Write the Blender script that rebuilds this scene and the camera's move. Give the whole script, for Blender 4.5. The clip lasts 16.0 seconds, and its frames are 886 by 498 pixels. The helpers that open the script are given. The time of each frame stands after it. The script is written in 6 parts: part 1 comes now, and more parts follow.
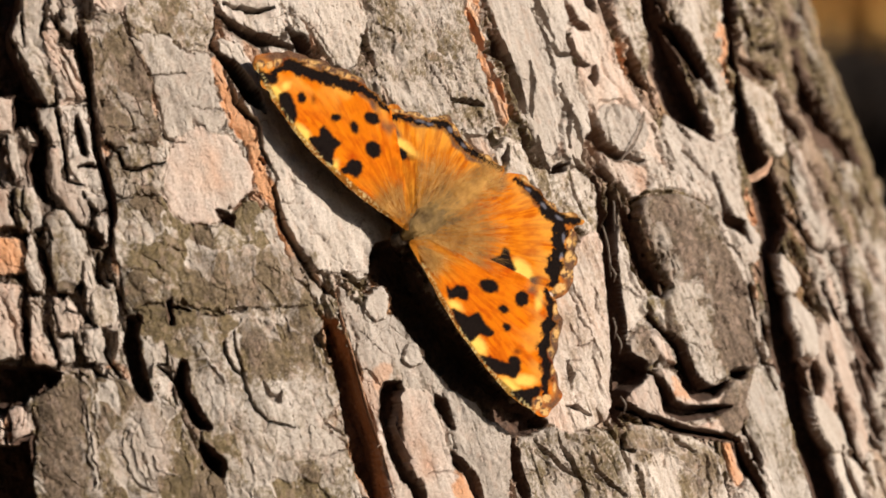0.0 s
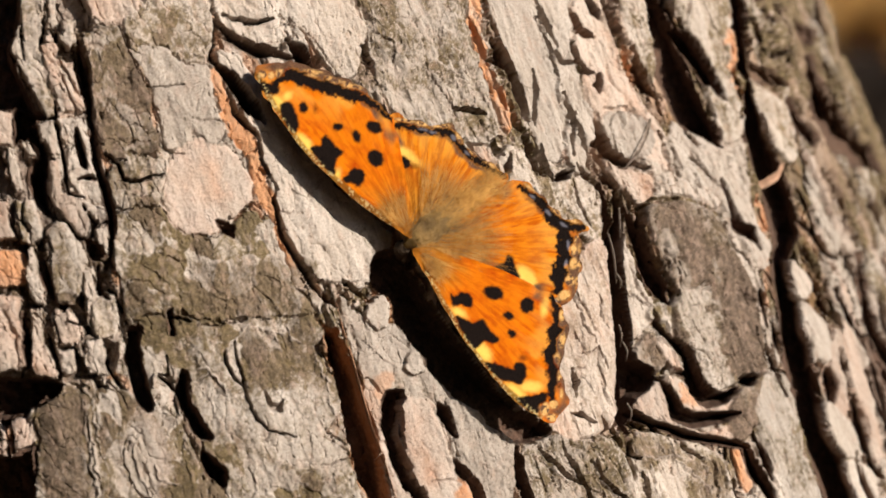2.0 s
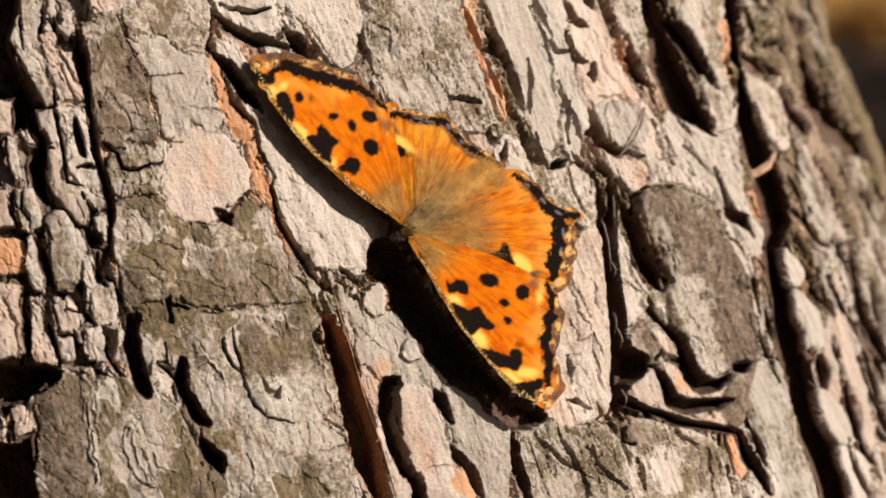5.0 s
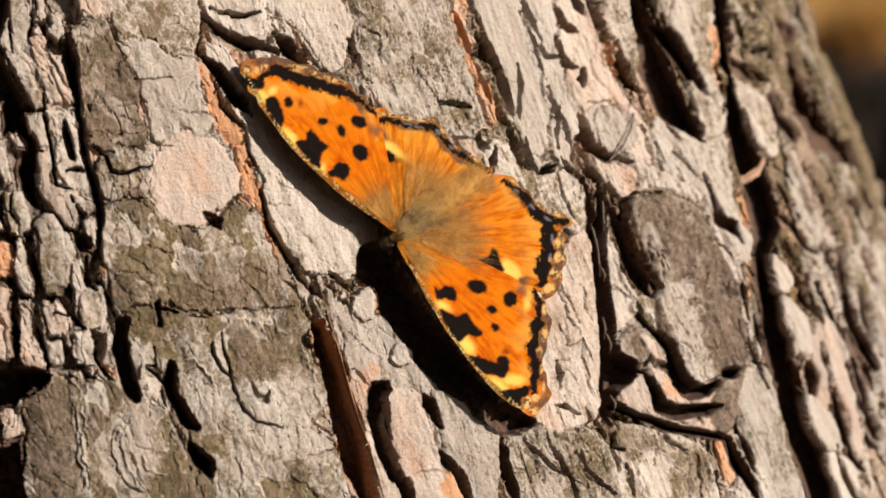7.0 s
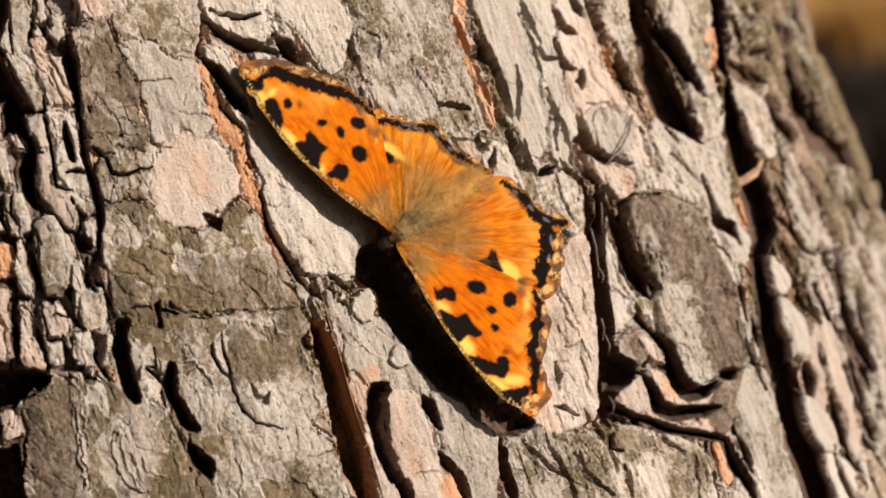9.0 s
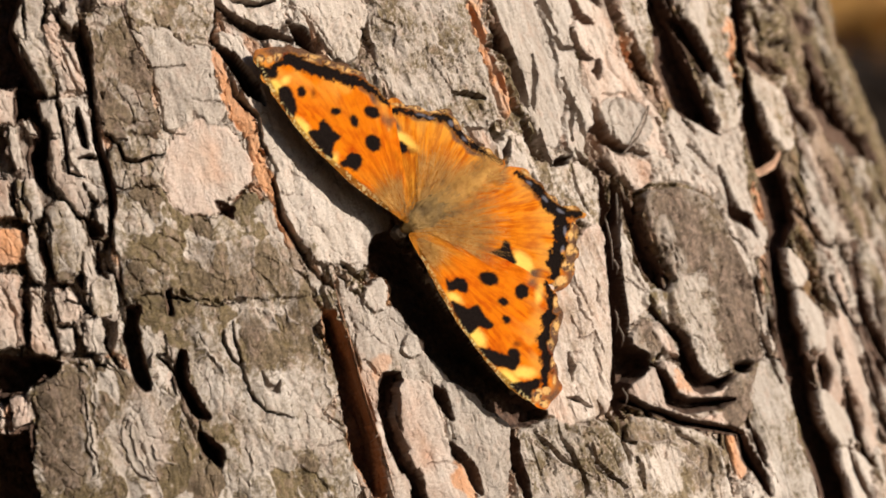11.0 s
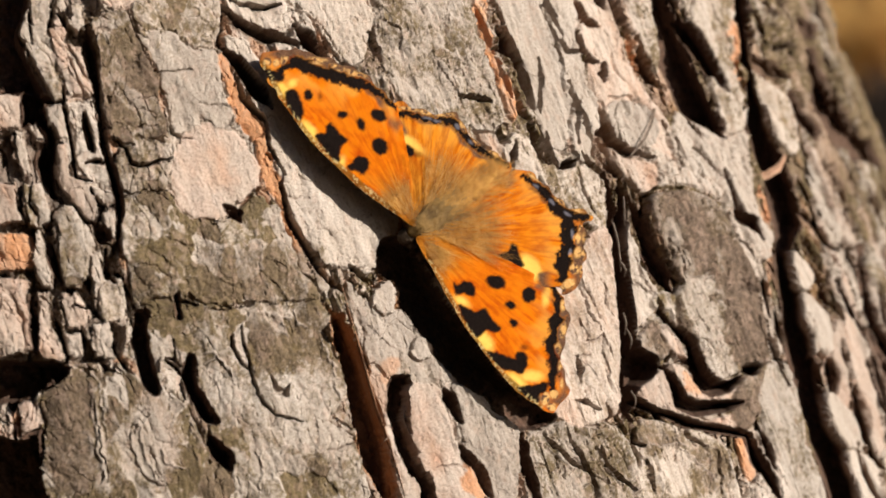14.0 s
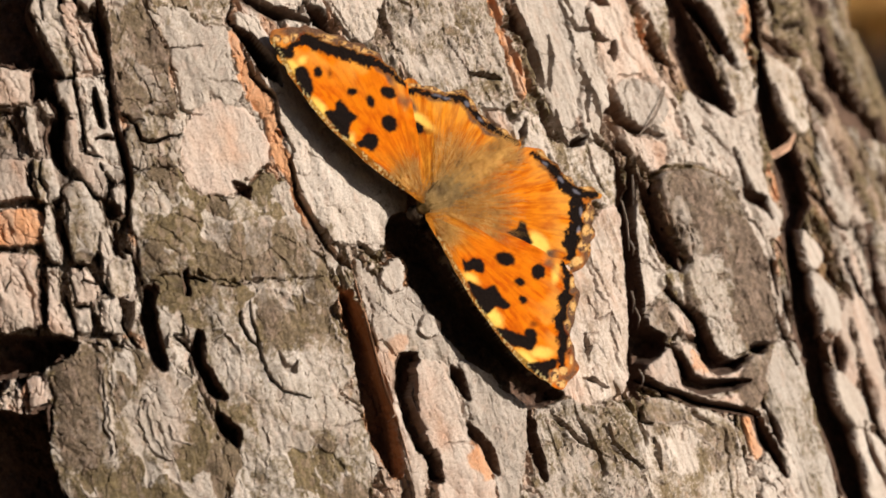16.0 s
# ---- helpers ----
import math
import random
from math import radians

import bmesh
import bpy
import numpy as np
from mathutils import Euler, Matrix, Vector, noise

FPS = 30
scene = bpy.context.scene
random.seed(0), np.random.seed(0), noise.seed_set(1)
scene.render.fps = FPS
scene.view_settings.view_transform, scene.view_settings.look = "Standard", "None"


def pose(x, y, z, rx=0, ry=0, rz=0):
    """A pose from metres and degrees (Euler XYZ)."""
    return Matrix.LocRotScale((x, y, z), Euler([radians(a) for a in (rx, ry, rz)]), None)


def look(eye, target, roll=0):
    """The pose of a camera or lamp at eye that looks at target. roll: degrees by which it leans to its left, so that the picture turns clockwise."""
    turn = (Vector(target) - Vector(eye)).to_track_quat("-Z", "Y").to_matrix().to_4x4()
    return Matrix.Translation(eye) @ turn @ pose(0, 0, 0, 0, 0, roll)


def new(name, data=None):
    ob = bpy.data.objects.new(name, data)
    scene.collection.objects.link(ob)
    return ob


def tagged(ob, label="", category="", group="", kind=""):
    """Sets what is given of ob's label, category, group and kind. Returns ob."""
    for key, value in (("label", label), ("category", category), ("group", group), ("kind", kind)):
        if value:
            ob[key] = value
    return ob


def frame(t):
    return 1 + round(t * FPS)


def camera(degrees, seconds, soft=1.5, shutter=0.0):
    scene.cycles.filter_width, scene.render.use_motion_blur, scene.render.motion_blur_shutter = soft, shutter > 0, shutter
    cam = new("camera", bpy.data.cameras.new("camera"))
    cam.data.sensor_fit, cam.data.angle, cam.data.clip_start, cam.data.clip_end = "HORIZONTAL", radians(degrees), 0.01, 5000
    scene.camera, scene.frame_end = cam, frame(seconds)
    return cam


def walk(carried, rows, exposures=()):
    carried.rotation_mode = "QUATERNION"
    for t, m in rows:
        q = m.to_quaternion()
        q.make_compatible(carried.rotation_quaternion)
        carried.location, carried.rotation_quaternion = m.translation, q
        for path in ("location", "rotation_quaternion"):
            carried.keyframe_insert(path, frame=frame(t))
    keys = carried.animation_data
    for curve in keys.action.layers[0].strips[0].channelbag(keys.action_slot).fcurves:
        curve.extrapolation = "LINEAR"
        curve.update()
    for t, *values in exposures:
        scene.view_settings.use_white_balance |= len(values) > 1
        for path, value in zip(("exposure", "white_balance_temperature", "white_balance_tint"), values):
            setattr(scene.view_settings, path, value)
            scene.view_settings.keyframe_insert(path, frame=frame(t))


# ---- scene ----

# ---- camera: a hand-held close-up of a butterfly on a leaning pine trunk ----
FIELD = 15.0
cam = camera(FIELD, 16.0, soft=1.7)
cam.data.dof.use_dof = True
cam.data.dof.focus_distance = 0.440
cam.data.dof.aperture_fstop = 19.0

PATH = [
    (0, 0.00002, -0.45000, 0.74999, 78.000, -0.000, 0.000),
    (0.5, 0.01438, -0.45201, 0.74678, 78.439, 0.599, 1.493),
    (1, 0.01627, -0.45149, 0.74803, 78.672, 0.939, 1.745),
    (1.5, 0.01359, -0.45003, 0.74942, 78.276, 0.829, 1.646),
    (2, 0.01620, -0.45059, 0.74826, 78.388, 0.987, 1.993),
    (2.5, 0.01800, -0.45171, 0.74686, 78.344, 1.144, 2.251),
    (3, 0.01472, -0.45114, 0.74644, 78.402, 1.224, 1.706),
    (5.5, 0.01437, -0.45437, 0.74769, 78.349, 0.913, 1.619),
    (6, 0.01005, -0.45355, 0.74738, 78.644, 0.829, 1.104),
    (6.5, 0.01147, -0.45311, 0.74916, 78.344, 0.812, 1.086),
    (7, 0.01312, -0.45384, 0.74616, 78.606, 0.790, 1.363),
    (7.5, 0.01119, -0.45128, 0.74783, 78.357, 0.812, 1.228),
    (8, 0.01329, -0.45335, 0.74499, 78.786, 1.041, 1.461),
    (8.5, 0.01294, -0.45285, 0.74732, 78.382, 0.831, 1.247),
    (9, 0.01166, -0.45463, 0.74710, 78.531, 0.709, 1.168),
    (9.2, 0.01182, -0.45537, 0.74464, 78.744, 0.829, 1.273),
    (11.3, 0.01478, -0.45232, 0.74673, 78.349, 0.338, 1.915),
    (11.5, 0.01381, -0.45220, 0.74380, 78.681, 0.605, 1.639),
    (12, 0.01543, -0.45216, 0.74319, 78.701, 0.706, 2.019),
    (12.5, 0.01877, -0.45140, 0.74552, 78.635, 0.624, 2.070),
    (13, 0.01447, -0.44905, 0.74601, 78.539, 0.345, 1.605),
    (13.5, 0.01781, -0.45257, 0.73906, 79.286, 0.831, 2.114),
    (14, 0.01097, -0.45285, 0.74211, 79.000, 0.655, 1.468),
    (14.5, 0.01262, -0.45495, 0.74307, 78.972, 0.541, 1.460),
    (15, 0.01291, -0.45510, 0.74667, 78.464, 0.203, 1.466),
    (15.5, 0.01228, -0.45548, 0.73607, 79.681, 0.800, 1.204),
    (15.8, 0.01206, -0.45343, 0.74370, 78.431, 0.378, 1.814),
    (16, 0.01206, -0.45343, 0.74370, 78.431, 0.378, 1.814),
]
walk(cam, [(t, pose(x, y, z, rx, ry, rz)) for t, x, y, z, rx, ry, rz in PATH])

# ---- light: clear sky, low warm sun from the upper right ----
SUN_WAY = Vector((0.74, -0.45, 0.50)).normalized()
SUN_ELEVATION = math.asin(SUN_WAY.z)
world = bpy.data.worlds.new("sky")
scene.world = world
world.use_nodes = True
wn = world.node_tree
wn.nodes.clear()
w_out = wn.nodes.new("ShaderNodeOutputWorld")
w_bg = wn.nodes.new("ShaderNodeBackground")
w_sky = wn.nodes.new("ShaderNodeTexSky")
w_sky.sky_type = "NISHITA"
w_sky.sun_disc = False
w_sky.sun_elevation = SUN_ELEVATION
w_sky.sun_rotation = math.atan2(SUN_WAY.x, SUN_WAY.y)
w_bg.inputs["Strength"].default_value = 0.06
wn.links.new(w_sky.outputs[0], w_bg.inputs["Color"])
wn.links.new(w_bg.outputs[0], w_out.inputs["Surface"])
sun_data = bpy.data.lights.new("sun", "SUN")
sun_data.energy = 5.0
sun_data.angle = radians(0.55)
sun_data.color = (1.0, 0.922, 0.822)
sun = new("sun", sun_data)
sun.matrix_world = look(SUN_WAY * 5, (0, 0, 0))
scene.view_settings.exposure = 0.36

# ---- the front elevation on which bark and wings are laid out ----
# 1568 x 882 units of 0.0733 mm at the butterfly, x to the right and y down, drawn square on to the trunk.
PITCH, LEAN = radians(12), radians(20)
RIGHT = np.array((1.0, 0.0, 0.0))
UP = np.array((0.0, math.sin(PITCH), math.cos(PITCH)))
AHEAD = np.array((0.0, math.cos(PITCH), -math.sin(PITCH)))
EYE = np.array((0.0, -0.45, 0.75))
FOCAL = 784 / math.tan(radians(FIELD) / 2)
UNIT = 0.115 / 1568
WIDE, DEEP = 0.1380, 0.105        # half axes of the trunk's oval section
AXIS_DEPTH = 0.52698
ALONG = -math.sin(LEAN) * RIGHT + math.cos(LEAN) * UP
ACROSS = math.cos(LEAN) * RIGHT + math.sin(LEAN) * UP
TOWARD = -AHEAD
CORE = EYE + AXIS_DEPTH * AHEAD + UNIT * (-784 * RIGHT + 441 * UP) - 0.029 * ACROSS


def drawn(points):
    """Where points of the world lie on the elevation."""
    rel = points - EYE
    depth = rel @ AHEAD
    return 784 + FOCAL * (rel @ RIGHT) / depth, 441 - FOCAL * (rel @ UP) / depth


def way_of(x, y):
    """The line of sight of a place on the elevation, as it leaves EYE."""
    x, y = np.asarray(x, float), np.asarray(y, float)
    return AHEAD + ((x - 784) / FOCAL)[..., None] * RIGHT - ((y - 441) / FOCAL)[..., None] * UP


def trunk_out(angle):
    """The way out of the trunk's oval round at an angle."""
    n = np.stack([np.sin(angle) / WIDE, np.cos(angle) / DEEP], -1)
    n /= np.linalg.norm(n, axis=-1, keepdims=True)
    return n[..., :1] * ACROSS + n[..., 1:] * TOWARD


def trunk_point(angle, along, height):
    """A place on the trunk, height in metres over its round."""
    return (CORE + along[..., None] * ALONG + (WIDE * np.sin(angle))[..., None] * ACROSS
            + (DEEP * np.cos(angle))[..., None] * TOWARD + height[..., None] * trunk_out(angle))


def on_trunk(x, y, height=0.0):
    """Angle round the trunk and way along it of a place on the elevation, at a height in mm over the trunk's round."""
    d = way_of(x, y)
    rel = EYE - CORE
    wa, wt = WIDE + height * 0.001, DEEP + height * 0.001
    da, dt, ra, rt = d @ ACROSS / wa, d @ TOWARD / wt, rel @ ACROSS / wa, rel @ TOWARD / wt
    a, b, c = da * da + dt * dt, 2 * (da * ra + dt * rt), ra * ra + rt * rt - 1
    k = (-b - np.sqrt(np.maximum(b * b - 4 * a * c, 0))) / (2 * a)
    q = EYE + k[..., None] * d - CORE
    return np.arctan2(q @ ACROSS / wa, q @ TOWARD / wt), q @ ALONG


# ---- noise ----
def lattice(x, y, seed):
    """Smooth value noise in -1..1."""
    table = np.random.RandomState(seed).rand(256, 256) * 2 - 1
    xi, yi = np.floor(x).astype(int), np.floor(y).astype(int)
    fx, fy = x - xi, y - yi
    fx, fy = fx * fx * fx * (fx * (fx * 6 - 15) + 10), fy * fy * fy * (fy * (fy * 6 - 15) + 10)
    x0, x1, y0, y1 = xi & 255, (xi + 1) & 255, yi & 255, (yi + 1) & 255
    top = table[x0, y0] * (1 - fx) + table[x1, y0] * fx
    low = table[x0, y1] * (1 - fx) + table[x1, y1] * fx
    return top * (1 - fy) + low * fy


def fbm(x, y, seed, octaves=4, gain=0.5):
    total, size = 0, 1.0
    for i in range(octaves):
        total = total + size * lattice(x, y, seed + i)
        x, y, size = x * 2.03 + 7.1, y * 2.03 + 3.7, size * gain
    return total


def cells(x, y, seed, jitter=0.9):
    """Nearest and second distance to jittered cell seeds, and a number for the cell."""
    rs = np.random.RandomState(seed)
    jx, jy = rs.rand(128, 128), rs.rand(128, 128)
    xi, yi = np.floor(x).astype(int), np.floor(y).astype(int)
    f1 = np.full(x.shape, 9.0)
    f2 = np.full(x.shape, 9.0)
    num = np.zeros(x.shape, int)
    for i in (-1, 0, 1):
        for j in (-1, 0, 1):
            cx, cy = xi + i, yi + j
            px = cx + 0.5 + jitter * (jx[cx & 127, cy & 127] - 0.5)
            py = cy + 0.5 + jitter * (jy[cx & 127, cy & 127] - 0.5)
            d = np.hypot(x - px, y - py)
            near = d < f1
            f2 = np.where(near, f1, np.minimum(f2, d))
            num = np.where(near, (cx & 127) * 128 + (cy & 127), num)
            f1 = np.where(near, d, f1)
    return f1, f2, num


def smooth(a, b, v):
    k = np.clip((v - a) / (b - a), 0, 1)
    return k * k * (3 - 2 * k)


def inside(points, x, y):
    """Signed distance to a closed outline; below 0 within."""
    pts = np.asarray(points, float)
    best = np.full(x.shape, 1e9)
    within = np.zeros(x.shape, bool)
    for (ax, ay), (bx, by) in zip(pts, np.roll(pts, -1, axis=0)):
        ex, ey = bx - ax, by - ay
        k = np.clip(((x - ax) * ex + (y - ay) * ey) / (ex * ex + ey * ey + 1e-9), 0, 1)
        best = np.minimum(best, np.hypot(x - ax - k * ex, y - ay - k * ey))
        cross = (ay > y) != (by > y)
        within ^= cross & (x < (bx - ax) * (y - ay) / (by - ay + 1e-12) + ax)
    return np.where(within, -best, best)


def along_line(points, x, y):
    """Distance to a line of (x, y, width) less half its width there, and the half width."""
    best = np.full(x.shape, 1e9)
    half = np.ones(x.shape)
    for (ax, ay, aw), (bx, by, bw) in zip(points[:-1], points[1:]):
        ex, ey = bx - ax, by - ay
        k = np.clip(((x - ax) * ex + (y - ay) * ey) / (ex * ex + ey * ey + 1e-9), 0, 1)
        w = (aw + (bw - aw) * k) / 2
        d = np.hypot(x - ax - k * ex, y - ay - k * ey) - w
        half = np.where(d < best, w, half)
        best = np.minimum(best, d)
    return best, half


def rounded(points, steps=4):
    """A closed outline rounded through its points."""
    p = np.asarray(points, float)
    a, b, c, d = np.roll(p, 1, 0), p, np.roll(p, -1, 0), np.roll(p, -2, 0)
    out = []
    for i in range(steps):
        t = i / steps
        out.append(0.5 * (2 * b + (c - a) * t + (2 * a - 5 * b + 4 * c - d) * t * t + (3 * b - 3 * c + d - a) * t ** 3))
    return np.stack(out, 1).reshape(-1, 2)


# ---- materials ----
def material(name, rough=0.8):
    m = bpy.data.materials.new(name)
    m.use_nodes = True
    nodes, links = m.node_tree.nodes, m.node_tree.links
    bsdf = nodes["Principled BSDF"]
    bsdf.inputs["Roughness"].default_value = rough
    bsdf.inputs["Specular IOR Level"].default_value = 0.25
    return m, nodes, links, bsdf


def mixed(nodes, links, fac, a, b, blend="MIX"):
    """A colour mix; a and b are colours or sockets, fac a number or a socket."""
    n = nodes.new("ShaderNodeMix")
    n.data_type, n.blend_type = "RGBA", blend
    for socket, value in ((n.inputs[0], fac), (n.inputs[6], a), (n.inputs[7], b)):
        if isinstance(value, (int, float)):
            socket.default_value = value
        elif isinstance(value, tuple):
            socket.default_value = (*value, 1)
        else:
            links.new(value, socket)
    return n.outputs[2]


def noised(nodes, links, scale, detail=4, rough=0.6, stretch=None, low=0.35, high=0.65):
    """Noise in object space, spread over 0..1."""
    tex = nodes.new("ShaderNodeTexNoise")
    tex.inputs["Scale"].default_value = scale
    tex.inputs["Detail"].default_value = detail
    tex.inputs["Roughness"].default_value = rough
    if stretch:
        coord = nodes.new("ShaderNodeAttribute")
        coord.attribute_name = "grain"
        mapping = nodes.new("ShaderNodeMapping")
        mapping.inputs["Scale"].default_value = stretch
        links.new(coord.outputs["Vector"], mapping.inputs["Vector"])
        source = mapping.outputs[0]
    else:
        source = nodes.new("ShaderNodeTexCoord").outputs["Object"]
    links.new(source, tex.inputs["Vector"])
    ramp = nodes.new("ShaderNodeMapRange")
    ramp.inputs["From Min"].default_value, ramp.inputs["From Max"].default_value = low, high
    links.new(tex.outputs["Fac"], ramp.inputs["Value"])
    return ramp.outputs[0]


def worth(nodes, name):
    n = nodes.new("ShaderNodeAttribute")
    n.attribute_name = name
    return n.outputs["Fac"]


def times(nodes, links, a, b):
    n = nodes.new("ShaderNodeMath")
    n.operation = "MULTIPLY"
    for s, v in ((n.inputs[0], a), (n.inputs[1], b)):
        if isinstance(v, (int, float)):
            s.default_value = v
        else:
            links.new(v, s)
    return n.outputs[0]


def bumped(nodes, links, bsdf, height, strength, distance):
    n = nodes.new("ShaderNodeBump")
    n.inputs["Strength"].default_value = strength
    n.inputs["Distance"].default_value = distance
    links.new(height, n.inputs["Height"])
    links.new(n.outputs[0], bsdf.inputs["Normal"])


GRAIN = (1.0, 0.16, 1.0)


def bark_material():
    m, nodes, links, bsdf = material("pine_bark", 0.85)
    fine = noised(nodes, links, 2600, 5, 0.65)
    fleck = noised(nodes, links, 1100, 6, 0.75, None, 0.40, 0.62)
    fibre = noised(nodes, links, 700, 5, 0.6, GRAIN, 0.3, 0.7)
    blotch = noised(nodes, links, 120, 4, 0.6, None, 0.38, 0.62)
    info = nodes.new("ShaderNodeObjectInfo")
    pale = mixed(nodes, links, fibre, (0.41, 0.347, 0.294), (0.590, 0.518, 0.454))
    pale = mixed(nodes, links, times(nodes, links, blotch, 0.35), pale, (0.43, 0.345, 0.27))
    grey = mixed(nodes, links, fleck, (0.050, 0.034, 0.016), (0.178, 0.126, 0.060))
    grey = mixed(nodes, links, times(nodes, links, blotch, 0.35), grey, (0.172, 0.130, 0.066))
    cloud = noised(nodes, links, 380, 5, 0.65, None, 0.36, 0.66)
    grey = mixed(nodes, links, times(nodes, links, cloud, 0.30), grey, (0.265, 0.195, 0.098))
    umber = mixed(nodes, links, fleck, (0.066, 0.044, 0.029), (0.195, 0.134, 0.093))
    umber = mixed(nodes, links, times(nodes, links, cloud, 0.25), umber, (0.25, 0.185, 0.145))
    pink = mixed(nodes, links, fibre, (0.50, 0.31, 0.22), (0.58, 0.44, 0.37))
    fresh = mixed(nodes, links, fibre, (0.50, 0.20, 0.075), (0.68, 0.37, 0.20))
    # red-brown inner bark, kept darker so the colour carries crevice shade
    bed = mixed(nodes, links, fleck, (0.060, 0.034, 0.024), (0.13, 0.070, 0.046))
    # lichen grows in patches with broken edges
    edge_noise = noised(nodes, links, 1500, 6, 0.7, None, 0.30, 0.70)
    broken = nodes.new("ShaderNodeMath")
    broken.operation = "MULTIPLY_ADD"
    broken.inputs[1].default_value = 0.45
    links.new(edge_noise, broken.inputs[0])
    links.new(worth(nodes, "lichen"), broken.inputs[2])
    grown = nodes.new("ShaderNodeMapRange")
    grown.interpolation_type = "SMOOTHSTEP"
    grown.inputs["From Min"].default_value, grown.inputs["From Max"].default_value = 0.42, 0.92
    links.new(broken.outputs[0], grown.inputs["Value"])
    col = mixed(nodes, links, grown.outputs[0], pale, grey)
    col = mixed(nodes, links, worth(nodes, "umber"), col, umber)
    col = mixed(nodes, links, worth(nodes, "rosy"), col, pink)
    col = mixed(nodes, links, worth(nodes, "fresh"), col, fresh)
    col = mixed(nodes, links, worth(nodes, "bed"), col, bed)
    col = mixed(nodes, links, times(nodes, links, fine, 0.22), col, (0.11, 0.085, 0.06))
    # dark threads along the grain, pale and dark grit
    thread = noised(nodes, links, 2400, 4, 0.65, (1.0, 0.10, 1.0), 0.60, 0.72)
    grit = noised(nodes, links, 5200, 2, 0.5, None, 0.60, 0.72)
    crumb = noised(nodes, links, 3900, 3, 0.6, None, 0.62, 0.74)
    col = mixed(nodes, links, times(nodes, links, thread, 0.25), col, (0.075, 0.052, 0.038))
    col = mixed(nodes, links, times(nodes, links, grit, 0.45), col, (0.07, 0.05, 0.036))
    col = mixed(nodes, links, times(nodes, links, crumb, 0.25), col, (0.62, 0.54, 0.46))
    hue = nodes.new("ShaderNodeHueSaturation")
    spread = nodes.new("ShaderNodeMapRange")
    spread.inputs["To Min"].default_value, spread.inputs["To Max"].default_value = 0.84, 1.12
    links.new(info.outputs["Random"], spread.inputs["Value"])
    links.new(spread.outputs[0], hue.inputs["Value"])
    links.new(col, hue.inputs["Color"])
    # a net of hair-fine cracks, here and there
    coord = nodes.new("ShaderNodeAttribute")
    coord.attribute_name = "grain"
    bent = nodes.new("ShaderNodeMapping")
    bent.inputs["Scale"].default_value = (1.0, 0.55, 1.0)
    links.new(coord.outputs["Vector"], bent.inputs["Vector"])
    drift = nodes.new("ShaderNodeTexNoise")
    drift.inputs["Scale"].default_value = 700
    drift.inputs["Detail"].default_value = 3
    links.new(bent.outputs[0], drift.inputs["Vector"])
    shift = nodes.new("ShaderNodeVectorMath")
    shift.operation = "MULTIPLY_ADD"
    shift.inputs[1].default_value = (0.0013, 0.0013, 0.0)
    links.new(drift.outputs["Color"], shift.inputs[0])
    links.new(bent.outputs[0], shift.inputs[2])
    net = nodes.new("ShaderNodeTexVoronoi")
    net.feature = "DISTANCE_TO_EDGE"
    net.inputs["Scale"].default_value = 360
    links.new(shift.outputs[0], net.inputs["Vector"])
    crack = nodes.new("ShaderNodeMapRange")
    crack.inputs["From Min"].default_value, crack.inputs["From Max"].default_value = 0.035, 0.0
    links.new(net.outputs["Distance"], crack.inputs["Value"])
    crack = times(nodes, links, crack.outputs[0], noised(nodes, links, 210, 3, 0.5, None, 0.58, 0.70))
    dim = mixed(nodes, links, times(nodes, links, crack, 0.75), hue.outputs[0], (0.05, 0.032, 0.022))
    links.new(dim, bsdf.inputs["Base Color"])
    both = nodes.new("ShaderNodeMath")
    links.new(fine, both.inputs[0])
    links.new(times(nodes, links, fibre, 1.5), both.inputs[1])
    cut = nodes.new("ShaderNodeMath")
    cut.operation = "SUBTRACT"
    links.new(both.outputs[0], cut.inputs[0])
    links.new(times(nodes, links, crack, 1.8), cut.inputs[1])
    bumped(nodes, links, bsdf, cut.outputs[0], 0.6, 0.00014)
    return m


BARK = bark_material()


def linked(name, verts, faces, mat, parent=None, label="", values=(), shade=True, grain=None, crease=0):
    """One mesh object out of arrays, under a thing or a part."""
    data = bpy.data.meshes.new(name)
    verts, faces = np.asarray(verts, np.float32), np.asarray(faces, np.int32)
    n, size = faces.shape
    data.vertices.add(len(verts))
    data.vertices.foreach_set("co", verts.ravel())
    data.loops.add(n * size)
    data.loops.foreach_set("vertex_index", faces.ravel())
    data.polygons.add(n)
    data.polygons.foreach_set("loop_start", np.arange(0, n * size, size, dtype=np.int32))
    data.polygons.foreach_set("use_smooth", np.full(n, shade))
    data.update(calc_edges=True)
    if crease:
        data.set_sharp_from_angle(angle=radians(crease))
    for key, value in values:
        data.attributes.new(key, "FLOAT", "POINT").data.foreach_set("value", np.asarray(value, np.float32))
    if grain is not None:
        data.attributes.new("grain", "FLOAT_VECTOR", "POINT").data.foreach_set("vector", np.asarray(grain, np.float32).ravel())
    data.materials.append(mat)
    ob = new(name, data)
    ob.parent = parent
    if label:
        ob["label"] = label
    return ob


def part(name, bm, mat, parent, label=""):
    """A bmesh as one mesh object under a thing or a part."""
    data = bpy.data.meshes.new(name)
    for f in bm.faces:
        f.smooth = True
    bm.to_mesh(data)
    bm.free()
    data.materials.append(mat)
    ob = new(name, data)
    ob.parent = parent
    if label:
        ob["label"] = label
    return ob


# ---- the pine trunk ----
trunk = tagged(new("pine_trunk"), "leaning pine trunk with grey scaly flaking bark", "tree trunk")

